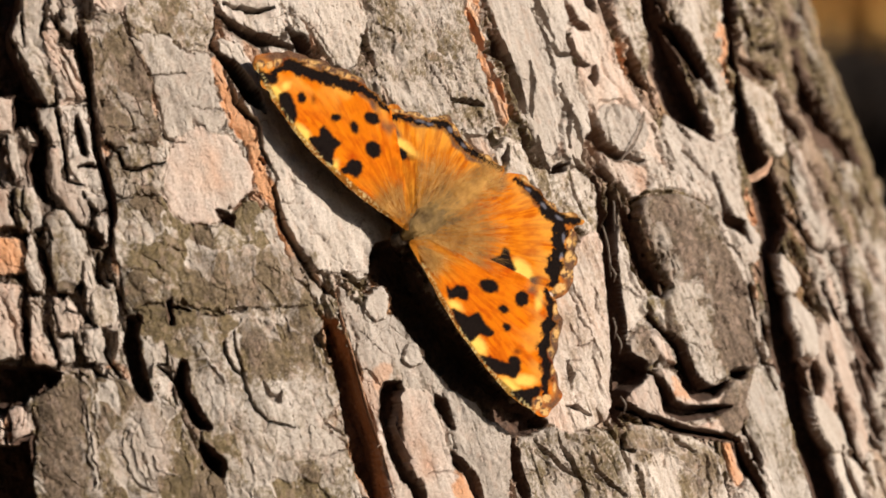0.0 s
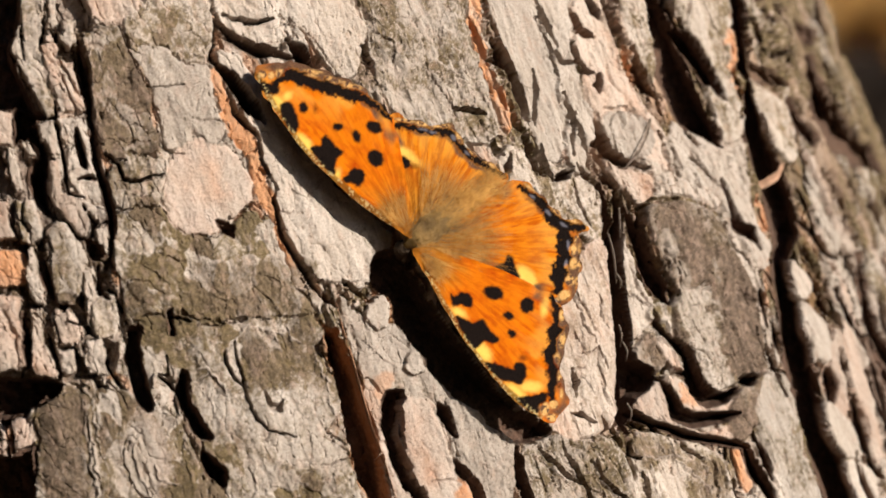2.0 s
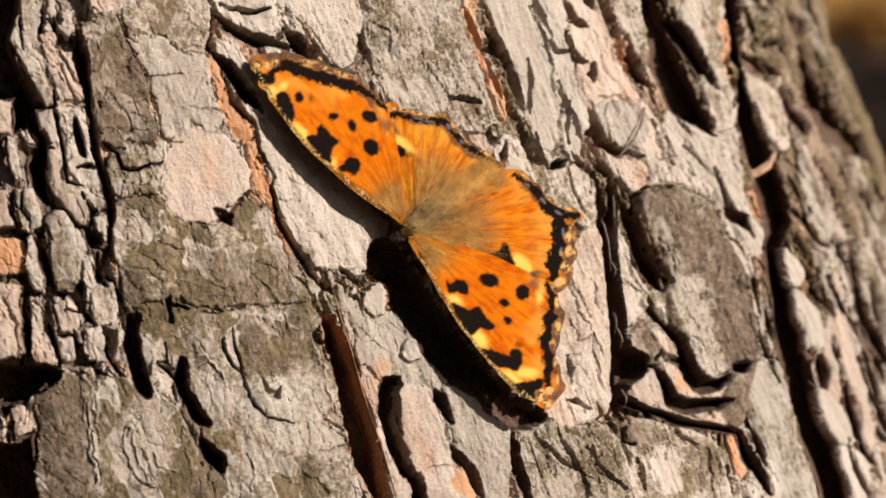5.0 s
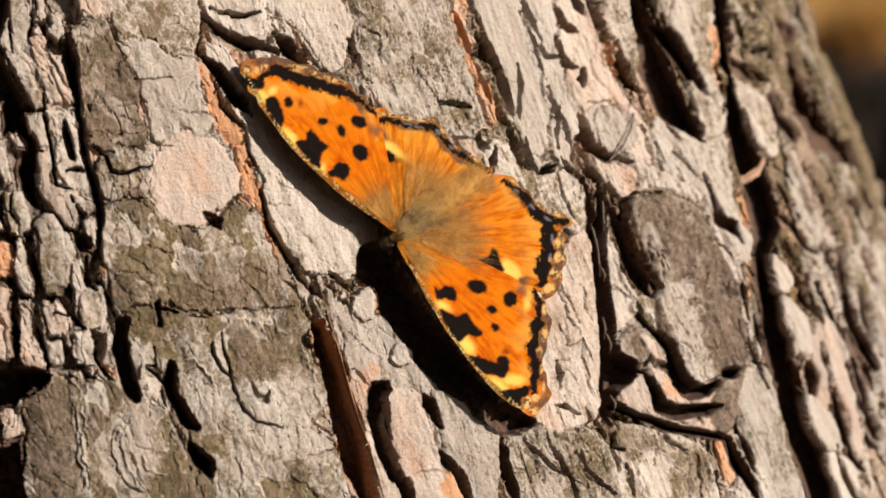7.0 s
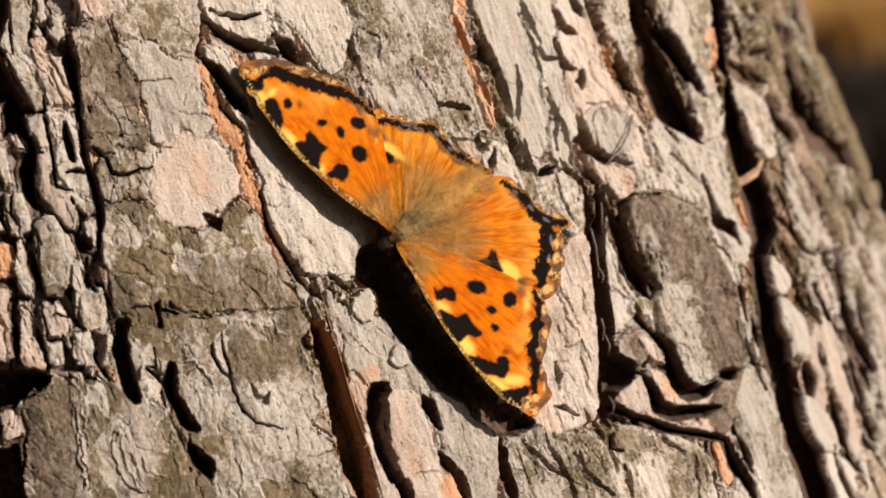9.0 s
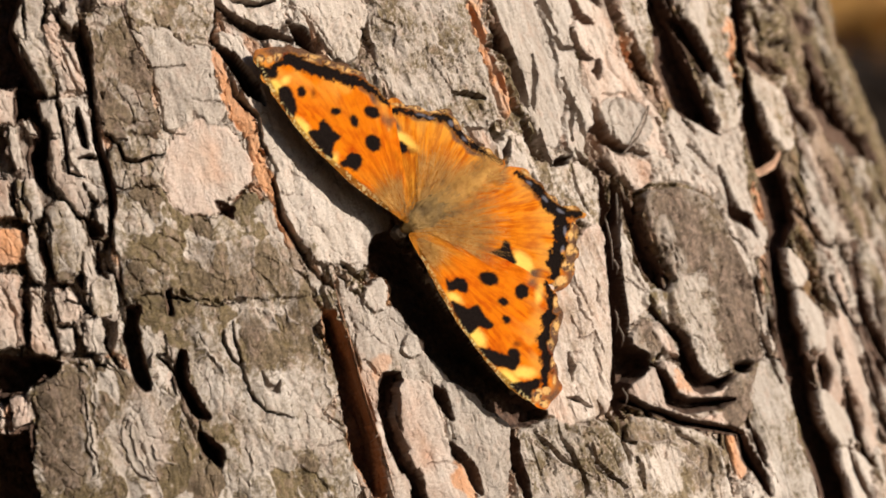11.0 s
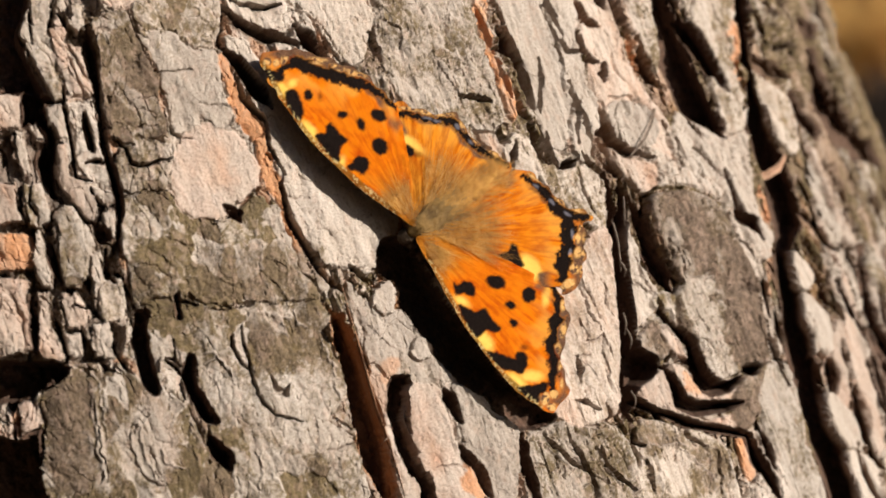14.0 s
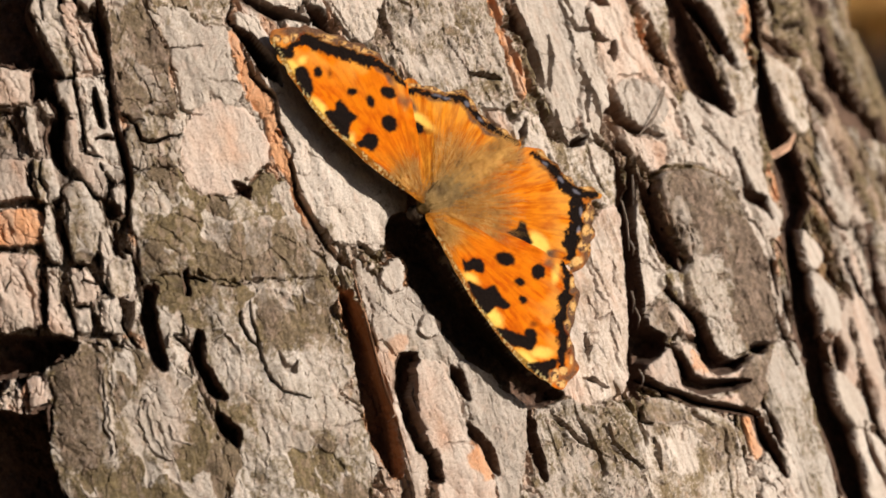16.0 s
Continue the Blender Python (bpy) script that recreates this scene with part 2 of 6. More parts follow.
STEP = 0.00016
corner_a, corner_v = on_trunk(np.array([-70, -70, 1568, 1400]), np.array([-70, 952, 952, -70]))
first, last_v, last_w = corner_a[:2].min(), corner_v.min() - 0.004, corner_v.max() + 0.012
turns = [first]
while turns[-1] < radians(84):
    turns.append(turns[-1] + STEP / max(WIDE * math.cos(turns[-1]), 0.05))
turns = np.array(turns)
girth = np.concatenate([[0], np.cumsum(np.hypot(WIDE * np.cos(turns[:-1]), DEEP * np.sin(turns[:-1])) * np.diff(turns))])
levels = np.arange(last_v, last_w, STEP * 1.05)
GA, GV = np.meshgrid(turns, levels, indexing="ij")
# the elevation at the trunk's round and how it shifts with each mm of height
X0, Y0 = drawn(trunk_point(GA, GV, np.zeros(GA.shape)))
X3, Y3 = drawn(trunk_point(GA, GV, np.full(GA.shape, 0.003)))
DX, DY = (X3 - X0) / 3, (Y3 - Y0) / 3
# surface coordinates in mm: s round the trunk, v along it
GS, GZ = np.broadcast_to(girth[:, None] * 1000 + 8, GA.shape), GV * 1000
keep = (X0 > -90) & (X0 < 1660) & (Y0 > -90) & (Y0 < 975)

far = smooth(55, 100, GS)          # the ridges narrow towards the flank
warp_s = 1.6 * fbm(GS / 9, GZ / 14, 11) + 0.45 * fbm(GS / 1.7, GZ / 2.6, 15)
warp_v = 2.4 * fbm(GS / 9, GZ / 14, 21) + 0.6 * fbm(GS / 1.7, GZ / 2.6, 25)
S1, V1 = GS + warp_s, GZ + warp_v

# scales of bark: long cells, narrower towards the flank
c1, c2, cell = cells(S1 / (8.5 - 2.0 * far), V1 / 24, 3)
d1, d2, chip = cells(S1 / 3.3, V1 / 10.5, 5)
e1, e2, scale_no = cells((GS + 0.5 * warp_s) / 1.5, (GZ + 0.4 * warp_v) / 3.6, 8)
rs = np.random.RandomState(4)
rnd1, rnd2, rnd3 = rs.rand(16384), rs.rand(16384), rs.rand(16384)
t1, t2, tiny_no = cells((GS + 0.35 * warp_s) / 0.55, (GZ + 0.3 * warp_v) / 1.0, 9)
JX = 10 * (rnd1[scale_no] - 0.5) + 5 * (rnd2[tiny_no] - 0.5)
JY = 10 * (rnd2[scale_no] - 0.5) + 5 * (rnd1[tiny_no] - 0.5)
big_edge, chip_edge, small_edge = c2 - c1, d2 - d1, e2 - e1

H = 1.0 * (rnd1[cell] - 0.5) + 0.7 * (rnd2[chip] - 0.5)
broken = (0.05 * (rnd1[scale_no] - 0.5) + 0.03 * (rnd2[tiny_no] - 0.5)) * (1 - 0.8 * far)
for k in range(3):
    H -= (0.3 + 1.1 * rnd3[cell] ** 2) * (1 - smooth(0.0, 0.02, big_edge + broken - 0.03 - (0.02 + 0.05 * rnd2[cell]) * k))
H -= (0.25 + 1.3 * rnd1[chip] ** 3) * (1 - smooth(0.0, 0.025, chip_edge + broken - 0.03))
H += 0.8 * fbm(GS / 16, GZ / 30, 31, 3) + far * 0.9 * fbm(GS / 3.0, GZ / 22, 35, 3)
LICHEN = np.clip(0.45 + 0.45 * far + 0.55 * fbm(GS / 10, GZ / 13, 41, 3) + 0.5 * (rnd2[cell] - 0.5), 0, 1)
ROSY = smooth(0.15, 0.8, fbm(GS / 6, GZ / 10, 45, 3)) * 0.5
FRESH = smooth(0.5, 0.8, fbm(GS / 2.5, GZ / 9, 51, 3)) * (0.6 - 0.4 * far)
BED = np.zeros(H.shape)
UMBER = np.zeros(H.shape)
FINE = np.ones(H.shape)            # how scaly the surface is
LABEL = 1000 + cell

PLATES = 0
TONES = {"pale": (0.02, 0.06, 0.0), "grey": (1.0, 0.0, 0.0), "dull": (0.48, 0.05, 0.0), "moss": (0.86, 0.0, 0.0), "rosy": (0.10, 0.62, 0.0),
         "fresh": (0.0, 0.2, 0.95), "tan": (0.2, 0.4, 0.06), "worn": (0.45, 0.12, 0.0),
         "umber": (0.8, 0.0, 0.0), "ash": (0.30, 0.0, 0.0)}


def window(points, height, pad):
    """The part of the grid that may meet these points, and the elevation there at that height."""
    p = np.asarray(points, float)
    x, y = X0 + height * DX, Y0 + height * DY
    hit = (x > p[:, 0].min() - pad) & (x < p[:, 0].max() + pad) & (y > p[:, 1].min() - pad) & (y < p[:, 1].max() + pad)
    if not hit.any():
        return None
    i, j = np.nonzero(hit.any(1))[0], np.nonzero(hit.any(0))[0]
    w = (slice(i[0], i[-1] + 1), slice(j[0], j[-1] + 1))
    return w, x[w], y[w]


def plate(tone, height, points, rim=0.5, dome=0.0, ragged=6.0, scaly=0.6, tilt=0.0, own=True, lower=1.0, sharp=False):
    """A plate of bark: its tone, its height in mm, its outline on the elevation, and how far it stands off at the rim."""
    global PLATES
    got = window(points, height, 30)
    if got is None:
        return
    w, x, y = got
    PLATES += 1
    seed = 100 + PLATES * 3
    wx = x + ragged * (0.6 * fbm(x / 38, y / 38, seed, 3, 0.5) + 0.13 * JX[w] * (1 - 0.8 * smooth(900, 1200, x)))
    wy = y + ragged * (0.6 * fbm(x / 38, y / 38, seed + 50, 3, 0.5) + 0.13 * JY[w] * (1 - 0.8 * smooth(900, 1200, x)))
    d = inside(points if sharp else rounded(points, 2), wx, wy)
    m = smooth(0, 1, 0.5 - 0.5 * d / (1.5 + 1.0 * smooth(900, 1250, x)))
    depth = np.clip(-d, 0, 60)
    cx, cy = np.mean(np.asarray(points, float), axis=0)
    top = height + dome * (1 - np.exp(-depth / 25.0)) + tilt * (x - cx) / 100
    top = top + 0.30 * fbm(GS[w] / 7, GZ[w] / 10, seed + 7, 3) + 0.11 * fbm(GS[w] / 2.2, GZ[w] / 2.8, seed + 17, 2)
    # a lower layer that shows round the rim here and there
    ledge = d - 9 * fbm(x / 30, y / 30, seed + 13, 3) + 0.4 * JX[w] * (1 - 0.8 * smooth(900, 1200, x)) - 2
    m2 = smooth(1.3, -1.3, ledge) * (1 - m) * lower
    H[w] = H[w] * (1 - m2) + (top - 0.35 - 0.3 * rnd1[PLATES * 7]) * m2
    H[w] = H[w] * (1 - m) + top * m
    # a narrow joint round it
    H[w] -= rim * np.exp(-(d / 2.2) ** 2) * smooth(-0.3, 0.5, fbm(x / 45, y / 45, seed + 9, 2))
    a, b, c = TONES[tone]
    worn = (0.26 + 0.24 * (a > 0.6)) * fbm(GS[w] / 3.5, GZ[w] / 5, seed + 11, 4) + 0.30 * (rnd3[scale_no[w]] - 0.5) * min(1, scaly * 1.6)
    edge = np.exp(-depth / 5.0) * 0.45
    LICHEN[w] = LICHEN[w] * (1 - m) + np.clip(a + worn - edge * a, 0, 1) * m
    ROSY[w] = ROSY[w] * (1 - m) + np.clip(b + worn * (b > 0.1), 0, 1) * m
    FRESH[w] = FRESH[w] * (1 - m) + np.clip(c + worn * (c > 0.1), 0, 1) * m
    UMBER[w] = UMBER[w] * (1 - m) + (tone == "umber") * np.clip(0.95 + worn, 0, 1) * m
    FINE[w] = FINE[w] * (1 - m) + scaly * m
    BED[w] *= 1 - m
    if own:
        LABEL[w] = np.where(d < 0, PLATES, LABEL[w])


def sink(w, x, y, d_of, depth, tint, fresh, seed, layers, ragged):
    """Cuts a crevice whose walls step down in thin layers."""
    u, v = GS[w], GZ[w]
    reach = (0.6, 0.3, 1.2, 2.0, 2.6)[layers]
    flank = smooth(1060, 1300, x)
    # on the flank the dark colour climbs further up the walls, as shade
    reach = reach + 1.2 * smooth(1100, 1350, x)
    for k in range(layers):
        n = seed + 11 * k
        rough_x = (1 - flank) * (0.9 * fbm(u / 1.7, v / 5.5, n, 4, 0.55) + 0.08 * JX[w]) + flank * (1.0 * fbm(u / 2.4, v / 7, n, 3, 0.5) + 0.04 * JX[w])
        rough_y = (1 - 0.6 * flank) * (0.5 * fbm(u / 1.7, v / 3.5, n + 5, 4, 0.55) + 0.08 * JY[w])
        wx, wy = x + ragged * rough_x, y + ragged * rough_y
        d = d_of(wx, wy) + 2.2 * k
        soft = 1.4 + 1.1 * flank
        m = smooth(0, 1, 0.5 - 0.5 * d / soft)
        level = -depth * (k + 1) / layers + 0.4 * fbm(x / 20, y / 20, n + 7, 3)
        H[w] = H[w] * (1 - m) + np.minimum(H[w], level) * m
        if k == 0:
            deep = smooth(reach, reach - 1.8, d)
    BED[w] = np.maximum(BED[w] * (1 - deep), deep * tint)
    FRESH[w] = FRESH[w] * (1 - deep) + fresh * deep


def patch(tone, points, strength=0.8, soft=14.0):
    """A worn place: another tone with a soft edge, and no step."""
    got = window(points, 0.5, 40)
    if got is None:
        return
    w, x, y = got
    seed = 900 + int(points[0][0]) % 89
    d = inside(rounded(points, 3), x + 10 * fbm(x / 30, y / 30, seed, 4, 0.6), y + 10 * fbm(x / 30, y / 30, seed + 9, 4, 0.6))
    m = smooth(soft, -soft, d) * strength
    a, b, c = TONES[tone]
    LICHEN[w] += (a - LICHEN[w]) * m
    ROSY[w] += (b - ROSY[w]) * m
    FRESH[w] += (c - FRESH[w]) * m
    UMBER[w] += ((tone == "umber") - UMBER[w]) * m


def flake_rim(*points, width=5.0, step=0.25):
    """The pale edge of a thin flake: a line along which the surface steps down to its right."""
    got = window(points, 0.5, 24)
    if got is None:
        return
    w, x, y = got
    line = [(px, py, width * (0.4 if i in (0, len(points) - 1) else 1.0)) for i, (px, py) in enumerate(points)]
    d, _ = along_line(line, x + 4 * fbm(x / 14, y / 14, 951, 3), y + 4 * fbm(x / 14, y / 14, 955, 3))
    m = smooth(1.5, -1.5, d)
    H[w] += step * m
    LICHEN[w] *= 1 - 0.85 * m


def gap(depth, points, tint=1.0, fresh=0.0, at=0.0, ragged=4.0):
    """A crevice along (x, y, width), its depth in mm, with a dark or a fresh red bed."""
    got = window([p[:2] for p in points], at, 50)
    if got is None:
        return
    w, x, y = got
    widest = max(p[2] for p in points)
    points = [(px, py, pw * (0.35 if i in (0, len(points) - 1) else 1.0)) for i, (px, py, pw) in enumerate(points)]
    sink(w, x, y, lambda u, v: along_line(points, u, v)[0], depth, tint, fresh, 700 + int(points[0][0] + points[0][1]) % 97,
         1 if widest < 11 else 2 if widest < 20 else 4, ragged)


def hollow(depth, points, tint=1.0, fresh=0.0, at=0.0, ragged=5.0):
    """A wide sunk place within an outline."""
    got = window(points, at, 40)
    if got is None:
        return
    w, x, y = got
    outline = rounded(points, 3)
    sink(w, x, y, lambda u, v: inside(outline, u, v), depth, tint, fresh, 800 + int(points[0][0] + points[0][1]) % 97, 4, ragged)


def split(depth, *points):
    """A hair crack of about 0.15 mm, with waists and bulges, cut into whatever lies there."""
    got = window(points, 0.6, 16)
    if got is None:
        return
    w, x, y = got
    n = len(points)
    line = [(px, py, 2.2 * (0.3 + 0.7 * math.sin(math.pi * (0.08 + 0.84 * i / max(n - 1, 1))))) for i, (px, py) in enumerate(points)]
    wx = x + 3.0 * fbm(GS[w] / 1.2, GZ[w] / 1.6, 341, 4, 0.6) + 0.2 * JX[w]
    wy = y + 3.0 * fbm(GS[w] / 1.2, GZ[w] / 1.6, 347, 4, 0.6) + 0.2 * JY[w]
    m = smooth(1.3, -1.3, along_line(line, wx, wy)[0])
    H[w] -= 0.45 * depth * m
    BED[w] = np.maximum(BED[w], 0.7 * m)


# the rugged left side: a deep trough with slabs standing in it
hollow(2.2, [(-80, -80), (150, -80), (158, 60), (170, 180), (186, 330), (200, 420), (192, 520), (205, 560), (200, 640), (100, 658), (-80, 650)], ragged=3, tint=0.5)
hollow(7, [(-80, -80), (36, -80), (34, 20), (20, 60), (36, 110), (56, 155), (62, 180), (25, 168), (-80, 160)], ragged=4)
hollow(7, [(25, 168), (60, 172), (86, 186), (64, 196), (76, 230), (86, 262), (84, 300), (92, 362), (68, 344), (50, 300), (60, 250), (40, 226), (24, 232)], ragged=4)
plate("dull", 0.2, [(38, -60), (80, -60), (78, 20), (70, 50), (95, 110), (100, 150), (97, 181), (85, 184), (60, 140), (40, 105), (22, 60), (30, 35), (36, 20)], ragged=4.5, sharp=True, tilt=0.3, scaly=0.28)
plate("tan", 0.3, [(72, 58), (94, 30), (105, 60), (100, 78), (120, 85), (136, 84), (136, 110), (152, 160), (148, 182), (105, 188), (98, 150), (82, 100)], ragged=4.5, sharp=True, scaly=0.5)
plate("pale", 0.5, [(108, 8), (135, 14), (138, 50), (125, 63), (108, 46)], scaly=0.45, ragged=4.5, sharp=True)
plate("pale", 0.2, [(84, -60), (101, -60), (103, 24), (88, 26)], ragged=4.5, sharp=True, scaly=0.28)
plate("pale", 0.2, [(65, 196), (85, 188), (100, 190), (118, 240), (120, 300), (112, 300), (100, 262), (80, 230), (70, 228)], ragged=4.5, sharp=True, scaly=0.28)
plate("pale", 0.25, [(104, 190), (152, 186), (161, 240), (166, 262), (176, 300), (186, 332), (170, 345), (120, 326), (114, 300), (120, 245)], ragged=4.5, sharp=True, scaly=0.5)
plate("tan", 0.1, [(85, 266), (100, 260), (113, 318), (146, 330), (160, 372), (151, 402), (125, 370), (100, 345), (90, 320)], ragged=4.5, sharp=True, scaly=0.4)
plate("dull", 0.3, [(78, 388), (95, 370), (116, 372), (141, 410), (153, 440), (149, 490), (122, 512), (100, 514), (94, 450)], ragged=4.5, sharp=True, scaly=0.28)
plate("tan", 0.2, [(-70, 332), (12, 330), (18, 380), (30, 402), (-70, 410)], ragged=4.5, sharp=True, scaly=0.28)
plate("dull", 0.5, [(28, 330), (58, 330), (72, 380), (76, 400), (55, 413), (40, 406), (29, 360)], ragged=4.5, sharp=True, dome=0.4, scaly=0.28)
plate("pale", -0.2, [(10, 240), (28, 244), (38, 308), (27, 319), (14, 282)], ragged=4, sharp=True, scaly=0.28)
plate("tan", 0.0, [(-70, 166), (22, 172), (22, 236), (-70, 237)], ragged=4.5, sharp=True, scaly=0.45)
plate("pale", -0.8, [(36, 236), (50, 227), (63, 254), (50, 252)], ragged=4, sharp=True, scaly=0.28)
plate("fresh", -0.3, [(-70, 426), (42, 425), (45, 480), (-70, 488)], scaly=0.45, ragged=4)
plate("pale", 0.1, [(50, 420), (58, 410), (72, 500), (77, 520), (52, 506), (45, 480)], ragged=4.5, sharp=True, scaly=0.28)
plate("pale", 0.7, [(152, 338), (196, 345), (193, 363), (170, 373), (157, 359)], ragged=4.5, sharp=True, scaly=0.45)
plate("pale", 0.2, [(167, 385), (196, 374), (192, 420), (179, 441), (170, 420)], ragged=4.5, sharp=True, scaly=0.28)
plate("pale", 0.2, [(150, 455), (164, 450), (172, 500), (187, 520), (172, 548), (150, 532)], ragged=4.5, sharp=True, scaly=0.45)
plate("tan", 0.4, [(-70, 496), (40, 506), (34, 560), (38, 600), (46, 632), (-70, 652)], ragged=4.5, sharp=True, dome=0.6, scaly=0.58)
plate("tan", 0.4, [(52, 520), (70, 525), (78, 590), (96, 620), (101, 652), (60, 645), (50, 625), (58, 560)], ragged=4.5, sharp=True, dome=0.5, scaly=0.58)
plate("tan", 0.0, [(94, 530), (120, 530), (146, 560), (140, 592), (104, 590)], ragged=4.5, sharp=True, scaly=0.45)
plate("pale", 0.6, [(150, 590), (175, 580), (187, 600), (181, 625), (191, 646), (160, 646), (150, 620)], ragged=4.5, sharp=True, scaly=0.45)
plate("pale", 0.2, [(104, 600), (130, 597), (136, 642), (110, 652)], ragged=4.5, sharp=True, scaly=0.45)
plate("dull", 0.2, [(160, 520), (200, 504), (212, 560), (200, 582), (165, 576)], scaly=0.45, ragged=4)
hollow(8, [(-80, 652), (92, 654), (102, 678), (62, 714), (-80, 726)], at=-1, ragged=3)
hollow(8, [(-80, 785), (14, 790), (40, 768), (62, 775), (92, 850), (92, 960), (-80, 960)], at=-1, ragged=3)
plate("rosy", 0.0, [(15, 726), (60, 714), (63, 760), (42, 772), (20, 782)], ragged=4.5, sharp=True, scaly=0.28)
# upper left
plate("rosy", 0.4, [(150, -80), (250, -80), (240, 8), (212, 20), (165, 8)], scaly=0.4)
plate("umber", 0.6, [(146, 36), (214, 22), (236, 80), (262, 132), (276, 190), (284, 242), (250, 254), (206, 260), (180, 236), (170, 170), (160, 110)], scaly=0.55)
plate("dull", 0.5, [(224, 20), (300, -60), (366, -60), (376, 60), (362, 96), (330, 92), (282, 60), (240, 70)], scaly=0.45)
plate("pale", 0.35, [(232, 74), (282, 62), (332, 94), (362, 96), (388, 150), (402, 212), (370, 234), (312, 246), (290, 236), (276, 140), (248, 92)], scaly=0.3)
plate("dull", 0.5, [(196, 264), (286, 256), (296, 300), (286, 352), (240, 354), (206, 346)], scaly=0.6)
plate("moss", 0.6, [(202, 362), (290, 350), (330, 396), (390, 396), (404, 380), (440, 348), (472, 368), (502, 430), (532, 500), (556, 542), (430, 552), (380, 556), (310, 540), (228, 556), (206, 450)], dome=0.3, scaly=0.42)
plate("moss", 0.45, [(228, 556), (310, 540), (380, 556), (430, 552), (556, 542), (562, 592), (602, 690), (572, 760), (622, 800), (628, 960), (384, 960), (362, 800), (330, 690), (302, 640), (262, 690)], dome=0.3, scaly=0.42)
patch("worn", [(408, 690), (470, 660), (560, 640), (600, 690), (572, 760), (606, 800), (520, 830), (440, 800), (412, 750)])
plate("rosy", 0.3, [(312, 246), (350, 228), (402, 240), (432, 276), (450, 330), (440, 346), (402, 366), (386, 398), (322, 392), (290, 340), (298, 290)], scaly=0.12, dome=0.15, rim=0.3)
plate("moss", 0.3, [(60, 700), (182, 668), (262, 692), (310, 722), (345, 790), (366, 960), (90, 960), (58, 760)], dome=0.4, scaly=0.42)
patch("tan", [(214, 724), (262, 716), (306, 780), (300, 850), (262, 868), (228, 830)], 0.5)
# the middle
plate("fresh", -0.1, [(364, 110), (392, 116), (422, 190), (456, 222), (462, 270), (482, 330), (502, 400), (526, 450), (544, 492), (530, 500), (510, 462), (478, 372), (452, 330), (438, 262), (400, 200)], scaly=0.5)
plate("pale", 0.8, [(386, 60), (440, 92), (470, 150), (530, 230), (620, 330), (700, 400), (660, 470), (640, 486), (600, 494), (562, 472), (522, 420), (490, 340), (462, 262), (452, 216), (412, 150)], scaly=0.35)
plate("pale", 0.6, [(400, -60), (480, -60), (500, 40), (470, 62), (410, 40), (384, 10)], scaly=0.5)
plate("pale", 0.7, [(480, -60), (640, -60), (652, 40), (640, 100), (610, 130), (575, 96), (540, 40), (505, 10)], scaly=0.4)
plate("dull", 0.8, [(642, -60), (826, -60), (846, 60), (862, 130), (885, 200), (860, 240), (760, 220), (690, 180), (660, 110), (650, 30)], scaly=0.55)
plate("fresh", 0.2, [(822, -40), (842, -40), (858, 60), (882, 130), (904, 204), (890, 216), (862, 132), (836, 70)], scaly=0.4)
plate("pale", 0.55, [(852, -60), (930, -60), (950, 30), (985, 130), (1004, 220), (968, 298), (940, 240), (922, 180), (900, 110), (876, 50)], scaly=0.16)
plate("pale", 0.75, [(934, -60), (1000, -60), (1008, 40), (1012, 110), (1036, 170), (1046, 220), (1030, 290), (1000, 280), (1002, 200), (982, 120), (956, 40)], scaly=0.16)
plate("tan", 0.6, [(1006, -60), (1056, -60), (1080, 60), (1104, 130), (1150, 190), (1200, 270), (1170, 300), (1130, 284), (1060, 220), (1046, 190), (1018, 110)], scaly=0.16)
plate("pale", 0.45, [(1056, 196), (1084, 184), (1130, 196), (1150, 240), (1126, 270), (1092, 262), (1064, 238)], scaly=0.35, rim=0.0)
plate("dull", 0.7, [(1074, -60), (1120, -60), (1150, 60), (1156, 130), (1136, 120), (1110, 60)], scaly=0.4)
plate("dull", 0.3, [(900, 240), (1000, 290), (1060, 330), (1060, 420), (990, 380), (920, 320), (880, 290)], scaly=0.5)
plate("pale", 0.5, [(600, 500), (640, 540), (700, 560), (760, 640), (810, 690), (770, 760), (720, 740), (690, 690), (640, 660), (606, 570)], scaly=0.4)
plate("pale", 1.0, [(648, 536), (660, 512), (676, 503), (689, 516), (691, 544), (682, 562), (656, 562)], scaly=0.15, rim=0.3)
plate("pale", 0.9, [(716, 622), (730, 610), (744, 616), (749, 640), (736, 650), (722, 642)], scaly=0.15, rim=0.2)
plate("tan", 0.6, [(640, 660), (680, 690), (676, 740), (690, 790), (735, 882), (720, 960), (690, 870), (660, 760)], scaly=0.35)
plate("tan", 0.6, [(706, 690), (760, 700), (800, 790), (830, 850), (860, 960), (760, 960), (742, 850), (712, 780)], scaly=0.25)
plate("pale", 0.75, [(786, 700), (812, 692), (860, 730), (920, 790), (902, 850), (894, 960), (860, 960), (838, 850), (806, 790)], scaly=0.35)
plate("dull", 0.5, [(926, 772), (1000, 752), (1080, 764), (1112, 832), (1130, 960), (940, 960), (916, 824)], scaly=0.7)
plate("tan", 0.6, [(960, 560), (1000, 470), (1044, 410), (1070, 440), (1084, 560), (1086, 720), (1060, 755), (960, 750)], scaly=0.22)
